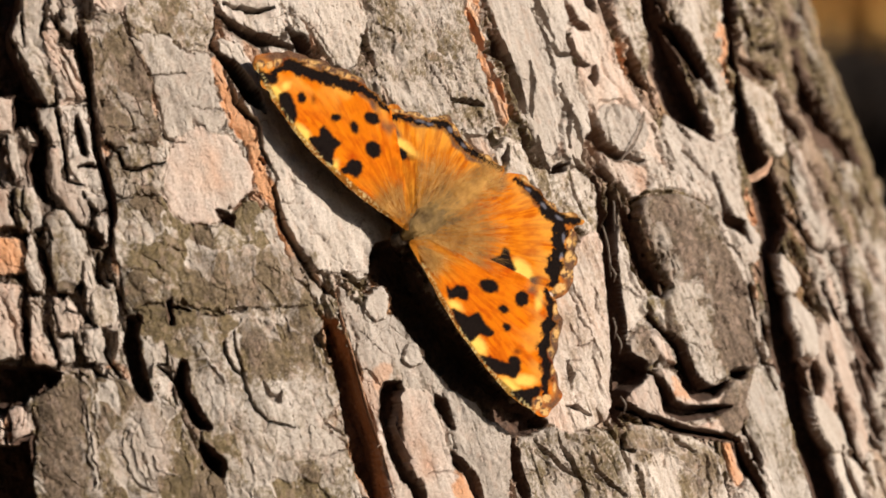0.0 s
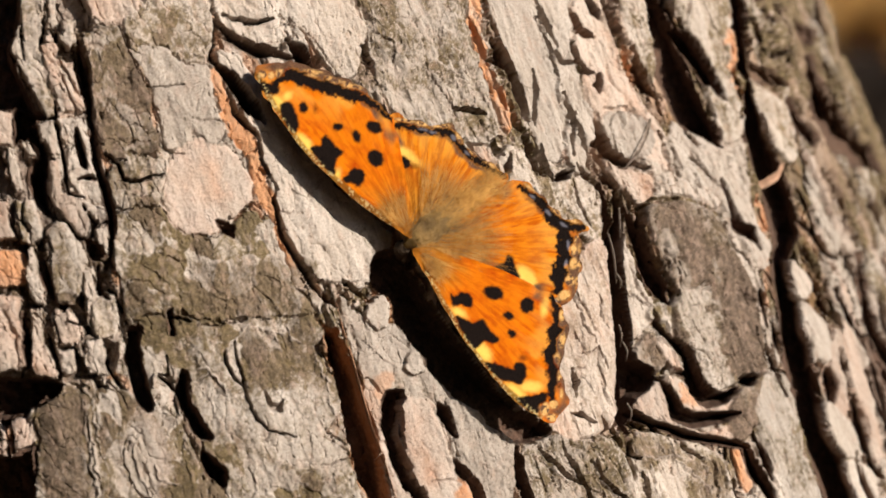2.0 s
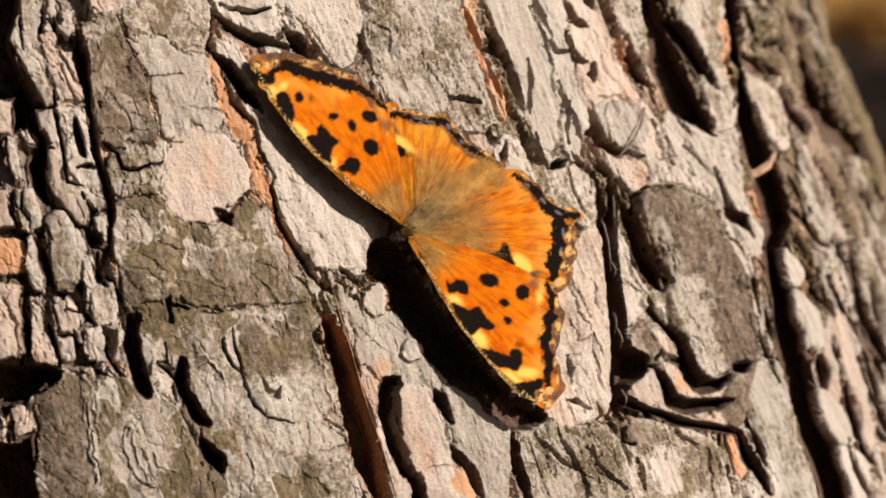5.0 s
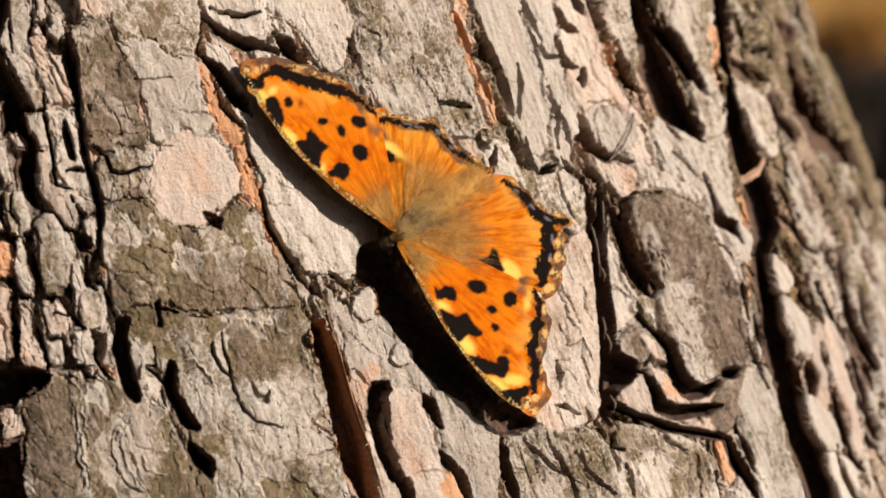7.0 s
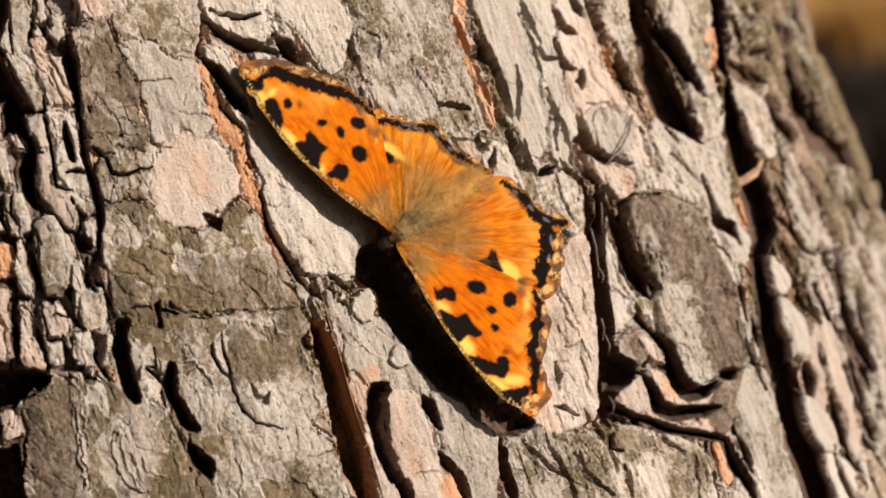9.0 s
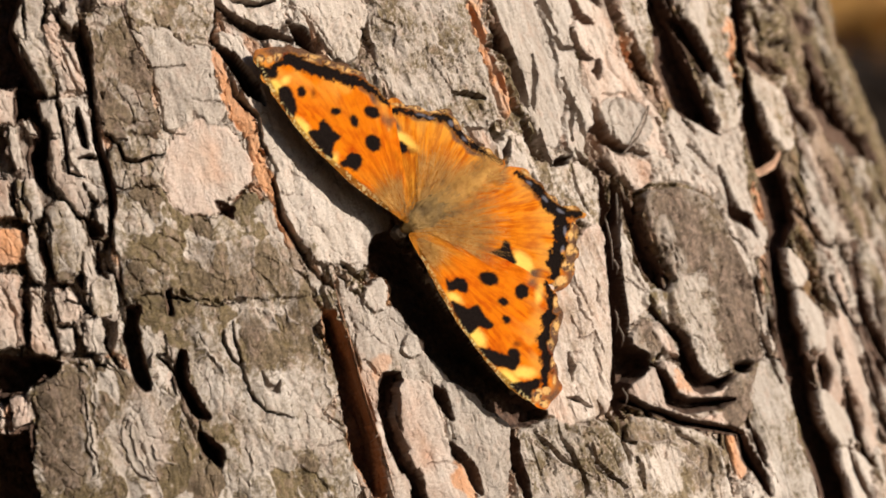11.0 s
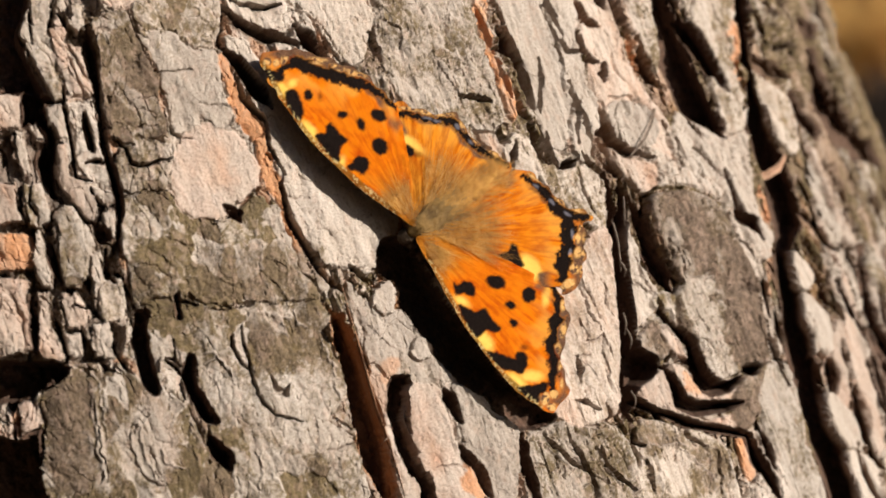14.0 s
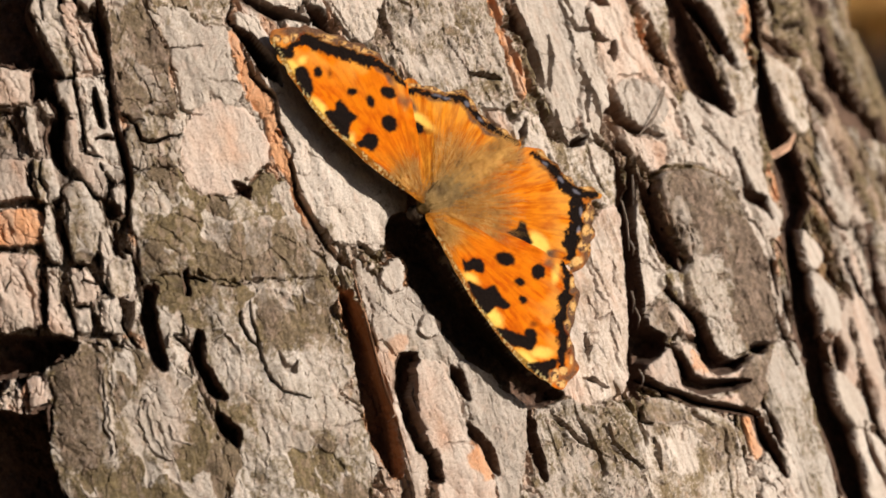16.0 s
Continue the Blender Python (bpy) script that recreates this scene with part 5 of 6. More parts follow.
def to_body(points):
    rel = points - BODY_O
    return np.stack([rel @ SIDE_WAY, rel @ HEAD_WAY, rel @ BODY_N], -1)


def wing_plane(side):
    """The normal of a wing's plane, raised about the body's line."""
    lift = radians(LIFT[side])
    sign = 1 if side == "lower" else -1
    # which way is the lower wing: the sign of its side coordinate
    probe = to_body(on_plane(np.array([900.0]), np.array([640.0]), BODY_O, BODY_N))[0][0]
    sign *= 1 if probe > 0 else -1
    return BODY_N * math.cos(lift) - sign * SIDE_WAY * math.sin(lift), sign


def wing_material():
    m, nodes, links, bsdf = material("wing_scales", 0.7)
    bsdf.inputs["Specular IOR Level"].default_value = 0.02
    dust = noised(nodes, links, 5260, 4, 0.7, None, 0.3, 0.7)
    patch = noised(nodes, links, 330, 4, 0.6, None, 0.35, 0.65)
    streak = worth(nodes, "streak")
    warm = mixed(nodes, links, streak, (0.39, 0.046, 0.001), (0.66, 0.152, 0.002))
    warm = mixed(nodes, links, times(nodes, links, patch, 0.6), warm, (0.68, 0.19, 0.004))
    gold = mixed(nodes, links, streak, (0.32, 0.078, 0.003), (0.63, 0.232, 0.012))
    fuzz = mixed(nodes, links, streak, (0.19, 0.082, 0.010), (0.38, 0.18, 0.026))
    ink = mixed(nodes, links, dust, (0.003, 0.002, 0.002), (0.014, 0.009, 0.007))
    brown = mixed(nodes, links, dust, (0.050, 0.026, 0.017), (0.17, 0.088, 0.050))
    edge = mixed(nodes, links, worth(nodes, "dash"), brown, mixed(nodes, links, dust, (0.40, 0.19, 0.05), (0.74, 0.46, 0.18)))
    col = mixed(nodes, links, worth(nodes, "gold"), warm, gold)
    col = mixed(nodes, links, worth(nodes, "cream"), col, (0.82, 0.50, 0.10))
    col = mixed(nodes, links, worth(nodes, "fuzz"), col, fuzz)
    col = mixed(nodes, links, times(nodes, links, dust, 0.20), col, (0.20, 0.06, 0.01))
    col = mixed(nodes, links, worth(nodes, "rim"), col, edge)
    col = mixed(nodes, links, worth(nodes, "ink"), col, ink)
    col = mixed(nodes, links, worth(nodes, "lunule"), col, (0.20, 0.19, 0.23))
    col = mixed(nodes, links, worth(nodes, "speck"), col, (0.58, 0.44, 0.20))
    links.new(col, bsdf.inputs["Base Color"])
    bumped(nodes, links, bsdf, dust, 0.5, 0.00012)
    return m


def plain(name, a, b, scale, rough=0.8, bump=0.0003):
    m, nodes, links, bsdf = material(name, rough)
    n = noised(nodes, links, scale, 5, 0.65)
    links.new(mixed(nodes, links, n, a, b), bsdf.inputs["Base Color"])
    bumped(nodes, links, bsdf, n, 0.6, bump)
    return m


WING = wing_material()
UNDER = plain("wing_underside", (0.035, 0.022, 0.014), (0.12, 0.08, 0.05), 900)
FUR = plain("golden_hair", (0.25, 0.108, 0.014), (0.52, 0.26, 0.05), 400, 0.6)
FUR_DARK = plain("olive_brown_hair", (0.10, 0.058, 0.018), (0.31, 0.180, 0.052), 500, 0.6)


def ellipse(x, y, cx, cy, rx, ry, turn=0.0):
    """Signed distance, about, to an ellipse."""
    c, s = math.cos(radians(turn)), math.sin(radians(turn))
    u, v = (x - cx) * c + (y - cy) * s, -(x - cx) * s + (y - cy) * c
    return (np.hypot(u / rx, v / ry) - 1) * min(rx, ry)


def wing(name, side, outline, root, height, ink=(), shapes=(), cream=(), bands=(), gold=0.0, label="", veins=(), costa=None, fuzz_at=(120, 60), lunules=(), golds=(), faint=()):
    """A wing from its outline on the elevation. ink, cream: ellipses; shapes: black outlines; bands: dark lines along the outer margin."""
    pts = np.asarray(outline, float)
    outer = rounded(pts, 5)
    g = 1.5
    xs, ys = np.arange(pts[:, 0].min() - 8, pts[:, 0].max() + 8, g), np.arange(pts[:, 1].min() - 8, pts[:, 1].max() + 8, g)
    X, Y = np.meshgrid(xs, ys, indexing="ij")
    d = inside(outer, X, Y)
    for line in bands:
        d += 2.4 * np.sin((0.62 * X + 0.78 * Y) / 5.5) * smooth(50, 20, along_line(line, X, Y)[0])
    gx, gy = np.gradient(d, g)
    size = np.hypot(gx, gy) + 1e-6
    over = np.clip(d, 0, 4 * g)
    PX, PY = np.where(d > 0, X - over * gx / size, X), np.where(d > 0, Y - over * gy / size, Y)
    solid = (d < 0)
    face_ok = (solid[:-1, :-1] | solid[1:, :-1] | solid[1:, 1:] | solid[:-1, 1:])
    face_ok &= (d[:-1, :-1] < 2.2 * g) & (d[1:, :-1] < 2.2 * g) & (d[1:, 1:] < 2.2 * g) & (d[:-1, 1:] < 2.2 * g)
    normal, sign = wing_plane(side)
    local = to_body(on_plane(PX, PY, BODY_O, normal))
    # camber, veins and a slightly wavy rim
    r = np.hypot(PX - root[0], PY - root[1])
    ang = np.arctan2(PY - root[1], PX - root[0])
    seed = 500 + int(outline[0][0]) % 50
    bend = -0.001 * DROOP[side] * (r / 10) ** 2 + 0.00012 * fbm(PX / 70, PY / 70, seed, 3)
    vein_mask = np.zeros(X.shape)
    for vx, vy in veins:
        va = math.atan2(vy - root[1], vx - root[0])
        gapv = np.abs((ang - va + math.pi) % (2 * math.pi) - math.pi) * r
        vein_mask = np.maximum(vein_mask, np.exp(-(gapv / 2.4) ** 2) * (r > 30))
    bend += 0.00003 * vein_mask + 0.00025 * np.exp(np.minimum(d, 0) / 14) * fbm(PX / 22, PY / 22, seed + 3, 2)
    local[..., 2] += bend + height * 0.001
    # pigments
    jx = PX + 1.3 * fbm(PX / 6, PY / 6, seed + 11, 3)
    jy = PY + 1.3 * fbm(PX / 6, PY / 6, seed + 17, 3)
    dark = np.zeros(X.shape)
    for e in ink:
        dark = np.maximum(dark, smooth(2.8, -2.6, ellipse(jx, jy, *e)))
    for s in shapes:
        dark = np.maximum(dark, smooth(2.8, -2.6, inside(rounded(s, 4), jx, jy)))
    for e in faint:
        dark = np.maximum(dark, 0.6 * smooth(3.5, -3.5, ellipse(jx, jy, *e)))
    pale = np.zeros(X.shape)
    for e in cream:
        pale = np.maximum(pale, smooth(7, -5, ellipse(jx, jy, *e)))
    rim, band, blue = np.zeros(X.shape), np.zeros(X.shape), np.zeros(X.shape)
    for line in bands:
        wave = 2.0 * np.sin(ang * 58) + 4.0 * fbm(PX / 12, PY / 12, seed + 23, 3)
        bd, bh = along_line([(bx, by, bw * 1.35) for bx, by, bw in line], PX + wave, PY + wave)
        band = np.maximum(band, smooth(3.6, -2.6, bd + 2.5 * fbm(PX / 4, PY / 4, seed + 61, 2)))
        halo = np.exp(-(np.clip(bd, 0, 99) / 34) ** 2)
        pale = np.maximum(pale, 0.32 * halo * smooth(-0.6, 0.5, fbm(ang * 14, r / 40, seed + 71, 2)))
        ends = smooth(10, 34, np.hypot(PX - line[0][0], PY - line[0][1])) * smooth(10, 34, np.hypot(PX - line[-1][0], PY - line[-1][1]))
        rim = np.maximum(rim, smooth(-26, -18, d) * smooth(40, 20, bd) * ends)
    for e in lunules:
        blue = np.maximum(blue, smooth(1.5, -1.5, ellipse(jx, jy, *e)))
    if costa:      # the front edge has no border but at the tip
        rim *= 1 - smooth(28, 18, along_line(costa, PX, PY)[0]) * smooth(24, 34, np.hypot(PX - costa[-1][0], PY - costa[-1][1]))
    rim *= 1 - band
    grit = fbm(PX / 6, PY / 6, seed + 29, 3)
    dash = np.zeros(X.shape)
    for e in golds:
        dash = np.maximum(dash, smooth(2.6, -2.2, ellipse(jx, jy, *e)) * smooth(0.5, 0.05, grit))
        rim = np.maximum(rim, smooth(2.5, -1, ellipse(jx, jy, *e)))
        band *= 1 - smooth(2, -2, ellipse(jx, jy, *e))
    dark = np.maximum(dark, band)
    near = smooth(fuzz_at[0], fuzz_at[1], r + 14 * fbm(ang * 9, r / 30, seed + 31, 3))
    streak = np.clip(0.5 + 0.6 * fbm(ang * 26, r / 26, seed + 41, 4, 0.6) + 0.45 * fbm(ang * 75, r / 34, seed + 47, 2) - 0.25 * vein_mask, 0, 1)
    speck = np.zeros(X.shape)
    if costa:
        cd, ch = along_line(costa, PX, PY)
        strip = smooth(5, 1, cd)
        speck = strip * smooth(0.25, 0.5, fbm(PX / 3.2, PY / 3.2, seed + 53, 2)) * 0.6
        dark = np.maximum(dark, strip * 0.45)
        near = np.maximum(near, strip)
    goldness = np.clip(np.full(X.shape, gold) + 0.25 * near, 0, 1)
    values = [("ink", dark), ("cream", pale), ("fuzz", near * 0.65), ("rim", rim), ("lunule", blue * 0.5), ("speck", speck), ("dash", np.clip(dash, 0, 1)), ("gold", goldness), ("streak", streak)]
    ids = np.arange(X.size).reshape(X.shape)
    quads = np.stack([ids[:-1, :-1], ids[1:, :-1], ids[1:, 1:], ids[:-1, 1:]], -1)[face_ok]
    # the upper face turned towards the viewer, and the underside a hair below
    a, b, c = local.reshape(-1, 3)[quads[len(quads) // 2][:3]]
    if np.cross(b - a, c - a)[2] < 0:
        quads = quads[:, ::-1]
    used, back = np.unique(quads, return_inverse=True)
    top = back.reshape(-1, 4)
    ob = linked(name, local.reshape(-1, 3)[used], top, WING, butterfly, label, [(k, v.ravel()[used]) for k, v in values])
    below = local.reshape(-1, 3)[used].copy()
    below[:, 2] -= 0.00014
    linked("underside", below, top[:, ::-1], UNDER, ob, "dark mottled brown underside")
    return ob, sign


hind_u, _ = wing("hindwing", "upper", [(688, 190), (720, 195), (760, 205), (796, 206), (805, 214), (814, 234), (838, 260), (866, 277), (890, 296), (886, 318), (850, 345), (800, 376), (740, 408), (700, 380), (690, 280)],
     (735, 405), -0.25, cream=[(714, 255, 27, 7, 38)], shapes=[[(702, 258), (715, 263), (724, 274), (718, 283), (707, 283), (703, 272)]], faint=[(727, 278, 9, 5, 10)],
     bands=[[(692, 204, 8), (730, 212, 9), (760, 219, 9), (786, 217, 11), (799, 229, 12), (816, 250, 11), (836, 267, 11), (858, 281, 9), (884, 297, 8)]], gold=0.55, fuzz_at=(150, 50),
     label="golden orange hindwing with a dark scalloped edge", veins=[(760, 208), (812, 236), (866, 279), (720, 197)],
     golds=[(712, 197, 17, 3.5, 8), (744, 204, 12, 3.5, 12), (776, 208, 13, 3.5, 4), (808, 230, 4, 10, -20), (832, 255, 9, 3.5, 45), (862, 276, 12, 3.5, 36)],
     lunules=[(745, 215, 8, 2.2, 15), (762, 219, 7, 2.2, 10), (798, 229, 4, 6, -20), (822, 256, 6, 2.2, 45)])
hind_l, _ = wing("hindwing", "lower", [(975, 516), (986, 526), (1002, 520), (1014, 506), (1022, 488), (1021, 474), (1029, 462), (1024, 446), (1029, 428), (1022, 406), (1042, 390), (1034, 380), (1014, 377), (986, 362), (965, 342), (936, 315), (912, 303), (888, 312), (850, 345), (790, 388), (735, 420), (800, 470), (880, 500)],
     (738, 420), -0.25, cream=[(928, 480, 24, 15, 55)], shapes=[[(868, 460), (886, 452), (893, 438), (903, 440), (908, 457), (917, 476), (908, 481), (894, 472)]],
     bands=[[(918, 317, 6), (940, 333, 10), (961, 353, 14), (977, 376, 16), (997, 389, 16), (1026, 390, 15)], [(996, 400, 18), (997, 425, 19), (993, 450, 20), (986, 475, 18), (981, 500, 13)]], gold=0.35, fuzz_at=(140, 45),
     label="golden orange hindwing with a dark scalloped edge", veins=[(1020, 388), (1026, 460), (965, 345), (1000, 520), (936, 318)],
     golds=[(936, 319, 12, 3, 35), (985, 362, 16, 3, 32), (1012, 376, 10, 3, 28), (1018, 410, 4, 7, 0), (1013, 427, 5, 8, 0), (1023, 428, 2.5, 8, 0), (1012, 452, 7, 10, 5), (1022, 456, 2.5, 8, 5), (1006, 482, 9, 10, 10), (1018, 484, 2.5, 9, 8), (996, 508, 12, 8, -25), (984, 519, 7, 6, 0)],
     lunules=[(938, 334, 6, 3, 40), (967, 362, 7, 3.5, 50), (994, 384, 7, 3.5, 30), (1003, 420, 3, 8, 0), (998, 452, 3, 6, 8)])
fore_u, SIGN_U = wing("forewing", "upper", [(722, 408), (690, 386), (636, 349), (586, 303), (539, 256), (499, 202), (465, 147), (451, 112), (453, 96), (478, 95), (500, 92), (514, 86), (532, 97), (560, 103), (592, 117), (620, 127), (638, 136), (664, 164), (692, 196), (702, 240), (712, 300), (724, 360)],
     (722, 405), 0.1, ink=[(627, 297, 15, 15), (612, 302, 10, 7, -10), (629, 311, 6, 5), (661, 265, 13, 16, -25), (658, 210, 15, 11, 25), (627, 226, 7, 12, -28), (595, 208, 9, 7), (535, 173, 8, 10)],
     shapes=[[(546, 246), (556, 240), (563, 242), (566, 228), (574, 223), (583, 231), (592, 243), (604, 254), (596, 262), (590, 272), (590, 288), (584, 295), (570, 280), (556, 264)], [(492, 170), (508, 162), (520, 178), (527, 204), (516, 221), (500, 198)]],
     faint=[(555, 176, 4, 7)], cream=[(488, 164, 16, 11, 40), (506, 152, 9, 6, -30), (534, 238, 20, 11, 50), (592, 294, 6, 9, 20)],
     bands=[[(462, 128, 10), (476, 137, 17), (492, 124, 13), (512, 113, 16), (545, 127, 18), (575, 138, 17), (605, 147, 16), (640, 157, 13), (665, 175, 8), (690, 198, 5)]],
     label="vivid orange forewing with black spots and a dark border", veins=[(505, 90), (560, 104), (600, 118), (635, 134), (664, 164), (690, 200)],
     golds=[(463, 112, 6, 8, -20), (478, 115, 6, 7, 0), (492, 110, 5, 9, 25), (553, 109, 13, 3, 10), (548, 116, 9, 2.5, 10), (586, 125, 13, 4, 20), (620, 136, 15, 4, 8), (612, 130, 8, 2, 12)],
     costa=[(690, 386, 2), (638, 347, 12), (587, 302, 9), (541, 255, 4), (501, 201, 3), (454, 115, 2)], fuzz_at=(135, 50))
fore_l, SIGN_L = wing("forewing", "lower", [(726, 425), (746, 470), (770, 516), (800, 566), (832, 612), (870, 660), (910, 700), (950, 727), (974, 737), (986, 722), (1002, 702), (1000, 680), (990, 655), (986, 630), (992, 608), (1000, 584), (997, 555), (986, 530), (972, 512), (930, 490), (870, 462), (800, 438)],
     (728, 425), 0.1, ink=[(866, 506, 18, 12, 14), (926, 528, 13, 14), (893, 547, 10, 7, 22), (899, 579, 7, 8, -20), (914, 639, 13, 10, 25)],
     shapes=[[(790, 506), (798, 512), (808, 505), (822, 507), (829, 518), (827, 532), (818, 530), (806, 527), (795, 530)], [(799, 549), (815, 552), (832, 558), (850, 553), (860, 570), (877, 588), (869, 596), (850, 592), (842, 601), (828, 602)], [(850, 632), (868, 630), (890, 638), (905, 642), (922, 640), (926, 652), (916, 668), (898, 664), (878, 660)], [(908, 692), (934, 688), (962, 682), (962, 698), (950, 704), (946, 719), (924, 710)]],
     faint=[(919, 622, 7, 5)], cream=[(846, 611, 20, 13, 45), (806, 541, 12, 6, 30), (908, 684, 22, 10, 40), (934, 672, 20, 9, 0), (957, 532, 5, 14, 10)],
     bands=[[(973, 514, 7), (979, 535, 11), (980, 560, 13), (971, 590, 15), (965, 615, 14), (969, 640, 14), (976, 665, 13), (968, 688, 11)]],
     label="vivid orange forewing with black spots and a dark border", veins=[(1000, 690), (992, 655), (986, 622), (1000, 584), (986, 530), (950, 500)],
     golds=[(988, 546, 4, 10, 0), (989, 590, 5, 12, 5), (979, 622, 5, 9, 0), (984, 655, 4, 10, 0), (990, 684, 3, 7, 0), (960, 712, 8, 12, 10), (976, 704, 8, 8, 30), (972, 726, 8, 7, 20)],
     costa=[(746, 470, 8), (770, 516, 10), (800, 566, 7), (832, 612, 5), (870, 660, 4), (950, 727, 3)], fuzz_at=(120, 50))


def body_point(x, y, up):
    """A place over the body's plane, in the butterfly's space, up mm above it."""
    p = to_body(on_plane(np.array([float(x)]), np.array([float(y)]), BODY_O, BODY_N))[0]
    return Vector((p[0], p[1], p[2] + up * 0.001))


def lump(name, start, end, radii, mat, label, rings=18):
    """A rounded, tapering body piece from start to end."""
    bm = bmesh.new()
    line = end - start
    side = line.cross(Vector((0, 0, 1))).normalized()
    lift = side.cross(line).normalized()
    loops = []
    for i in range(rings):
        k = i / (rings - 1)
        j = k * (len(radii) - 1)
        n = min(int(j), len(radii) - 2)
        r = (radii[n] + (radii[n + 1] - radii[n]) * (j - n)) * 0.001
        r *= 1 + 0.05 * math.sin(k * 26)
        loops.append([bm.verts.new(start + line * k + side * (r * math.cos(a)) + lift * (r * math.sin(a))) for a in [2 * math.pi * q / 20 for q in range(20)]])
    for p, q in zip(loops[:-1], loops[1:]):
        for i in range(20):
            bm.faces.new((p[i], p[(i + 1) % 20], q[(i + 1) % 20], q[i]))
    bm.faces.new(loops[0])
    bm.faces.new(loops[-1])
    bmesh.ops.recalc_face_normals(bm, faces=bm.faces)
    return part(name, bm, mat, butterfly, label)


# the head takes the dark underside colour to sink into the wing's shadow
lump("head", body_point(706, 428, -2.6), body_point(722, 416, -1.8), [0.3, 0.9, 1.05, 0.9], UNDER, "fuzzy head, its shade put into a dark colour")
lump("thorax", body_point(716, 420, -1.4), body_point(792, 365, -0.3), [0.4, 1.3, 1.9, 1.8, 1.3], FUR_DARK, "olive brown hairy thorax")
lump("abdomen", body_point(784, 370, -0.5), body_point(876, 307, -1.2), [1.3, 1.45, 1.35, 1.15, 0.9, 0.4], FUR, "golden brown abdomen")


def hairs(name, holder, label, count, seed, place, mat, length, lift):
    """Fine tapered hairs; place gives a root and an end on the elevation, with the side's plane."""
    rng = random.Random(seed)
    verts, faces = [], []
    for _ in range(count):
        (x, y), (ex, ey), plane, up = place(rng)
        a = Vector(to_body(on_plane(np.array([x]), np.array([y]), BODY_O, plane))[0])
        b = Vector(to_body(on_plane(np.array([ex]), np.array([ey]), BODY_O, plane))[0])
        way = (b - a).normalized()
        size = rng.uniform(*length) * 0.001
        rise = rng.uniform(*lift) * 0.001
        side = Vector((-way.y, way.x, 0)) * (rng.uniform(0.008, 0.018) * 0.001)
        sway = Vector((-way.y, way.x, 0)) * (rng.gauss(0, 0.12) * size)
        base = a + Vector((0, 0, up * 0.001))
        mid = base + way * (size * 0.5) + Vector((0, 0, rise)) + sway * 0.5
        tip = base + way * size + Vector((0, 0, rise * 1.1)) + sway
        n = len(verts)
        verts += [base - side, base + side, mid + side, mid - side, tip + side * 0.2, tip - side * 0.2]
        faces += [(n, n + 1, n + 2, n + 3), (n + 3, n + 2, n + 4, n + 5)]
    return linked(name, [tuple(v) for v in verts], faces, mat, holder, label)


PLANE_U, PLANE_L = wing_plane("upper")[0], wing_plane("lower")[0]


def from_root(root, plane, a0, a1, reach, up):
    def place(rng):
        ang, r = radians(rng.uniform(a0, a1)), reach * math.sqrt(rng.uniform(0.02, 1))
        x, y = root[0] + r * math.cos(ang), root[1] + r * math.sin(ang)
        return (x, y), (x + 30 * math.cos(ang), y + 30 * math.sin(ang)), plane, up
    return place


def on_body(low, high):
    def place(rng):
        k = rng.uniform(low, high)
        off = rng.gauss(0, 15)
        x, y = 718 + 153 * k + off * 0.59, 418 - 108 * k + off * 0.81
        return (x, y), (x + 40, y - 26 + off * 1.1), BODY_N, max(0.25, 1.9 - 1.1 * k - abs(off) / 20)
    return place


hairs("hair_fringe", hind_l, "long golden hairs at the wing's root", 520, 1, from_root((744, 416), PLANE_L, -26, 27, 105, 0.05), FUR, (2.5, 5.5), (0.03, 0.2))
hairs("hair_fringe", hind_u, "long golden hairs at the wing's root", 420, 2, from_root((738, 402), PLANE_U, -88, -34, 100, 0.05), FUR, (2.0, 4.5), (0.03, 0.2))
hairs("hair_fringe", fore_l, "short golden hairs at the wing's root", 240, 3, from_root((730, 428), PLANE_L, 24, 60, 52, 0.12), FUR, (1.4, 3.0), (0.03, 0.15))
hairs("hair_fringe", fore_u, "short golden hairs at the wing's root", 240, 4, from_root((722, 402), PLANE_U, -146, -100, 60, 0.12), FUR, (1.4, 3.0), (0.03, 0.15))
hairs("fur", butterfly, "olive brown fur on the thorax", 1100, 5, on_body(0.0, 0.5), FUR_DARK, (0.8, 2.2), (0.03, 0.3))
hairs("fur", butterfly, "golden brown fur on the abdomen", 1400, 6, on_body(0.35, 1.0), FUR, (1.0, 2.8), (0.03, 0.3))

# ---- the ground and what grows behind the trunk ----
def litter_material():
    m, nodes, links, bsdf = material("needle_litter", 0.95)
    a = noised(nodes, links, 60, 8, 0.7)
    b = noised(nodes, links, 2.2, 4, 0.6, None, 0.42, 0.6)
    col = mixed(nodes, links, a, (0.09, 0.045, 0.02), (0.42, 0.25, 0.11))
    col = mixed(nodes, links, b, col, mixed(nodes, links, a, (0.03, 0.022, 0.012), (0.14, 0.10, 0.05)))
    links.new(col, bsdf.inputs["Base Color"])
    bumped(nodes, links, bsdf, a, 1.0, 0.02)
    return m


LITTER = litter_material()
gr = np.concatenate([np.linspace(0, 12, 90), np.geomspace(12.5, 900, 30)])
gt = np.linspace(0, 2 * math.pi, 121)
GR, GT = np.meshgrid(gr, gt, indexing="ij")
gx, gy = GR * np.cos(GT), GR * np.sin(GT)
gz = np.where(GR < 30, 0.06 * fbm(np.cos(GT) * GR / 1.3, np.sin(GT) * GR / 1.3, 601, 4), 0) * smooth(0.2, 1.5, GR)
gi = np.arange(GR.size).reshape(GR.shape)
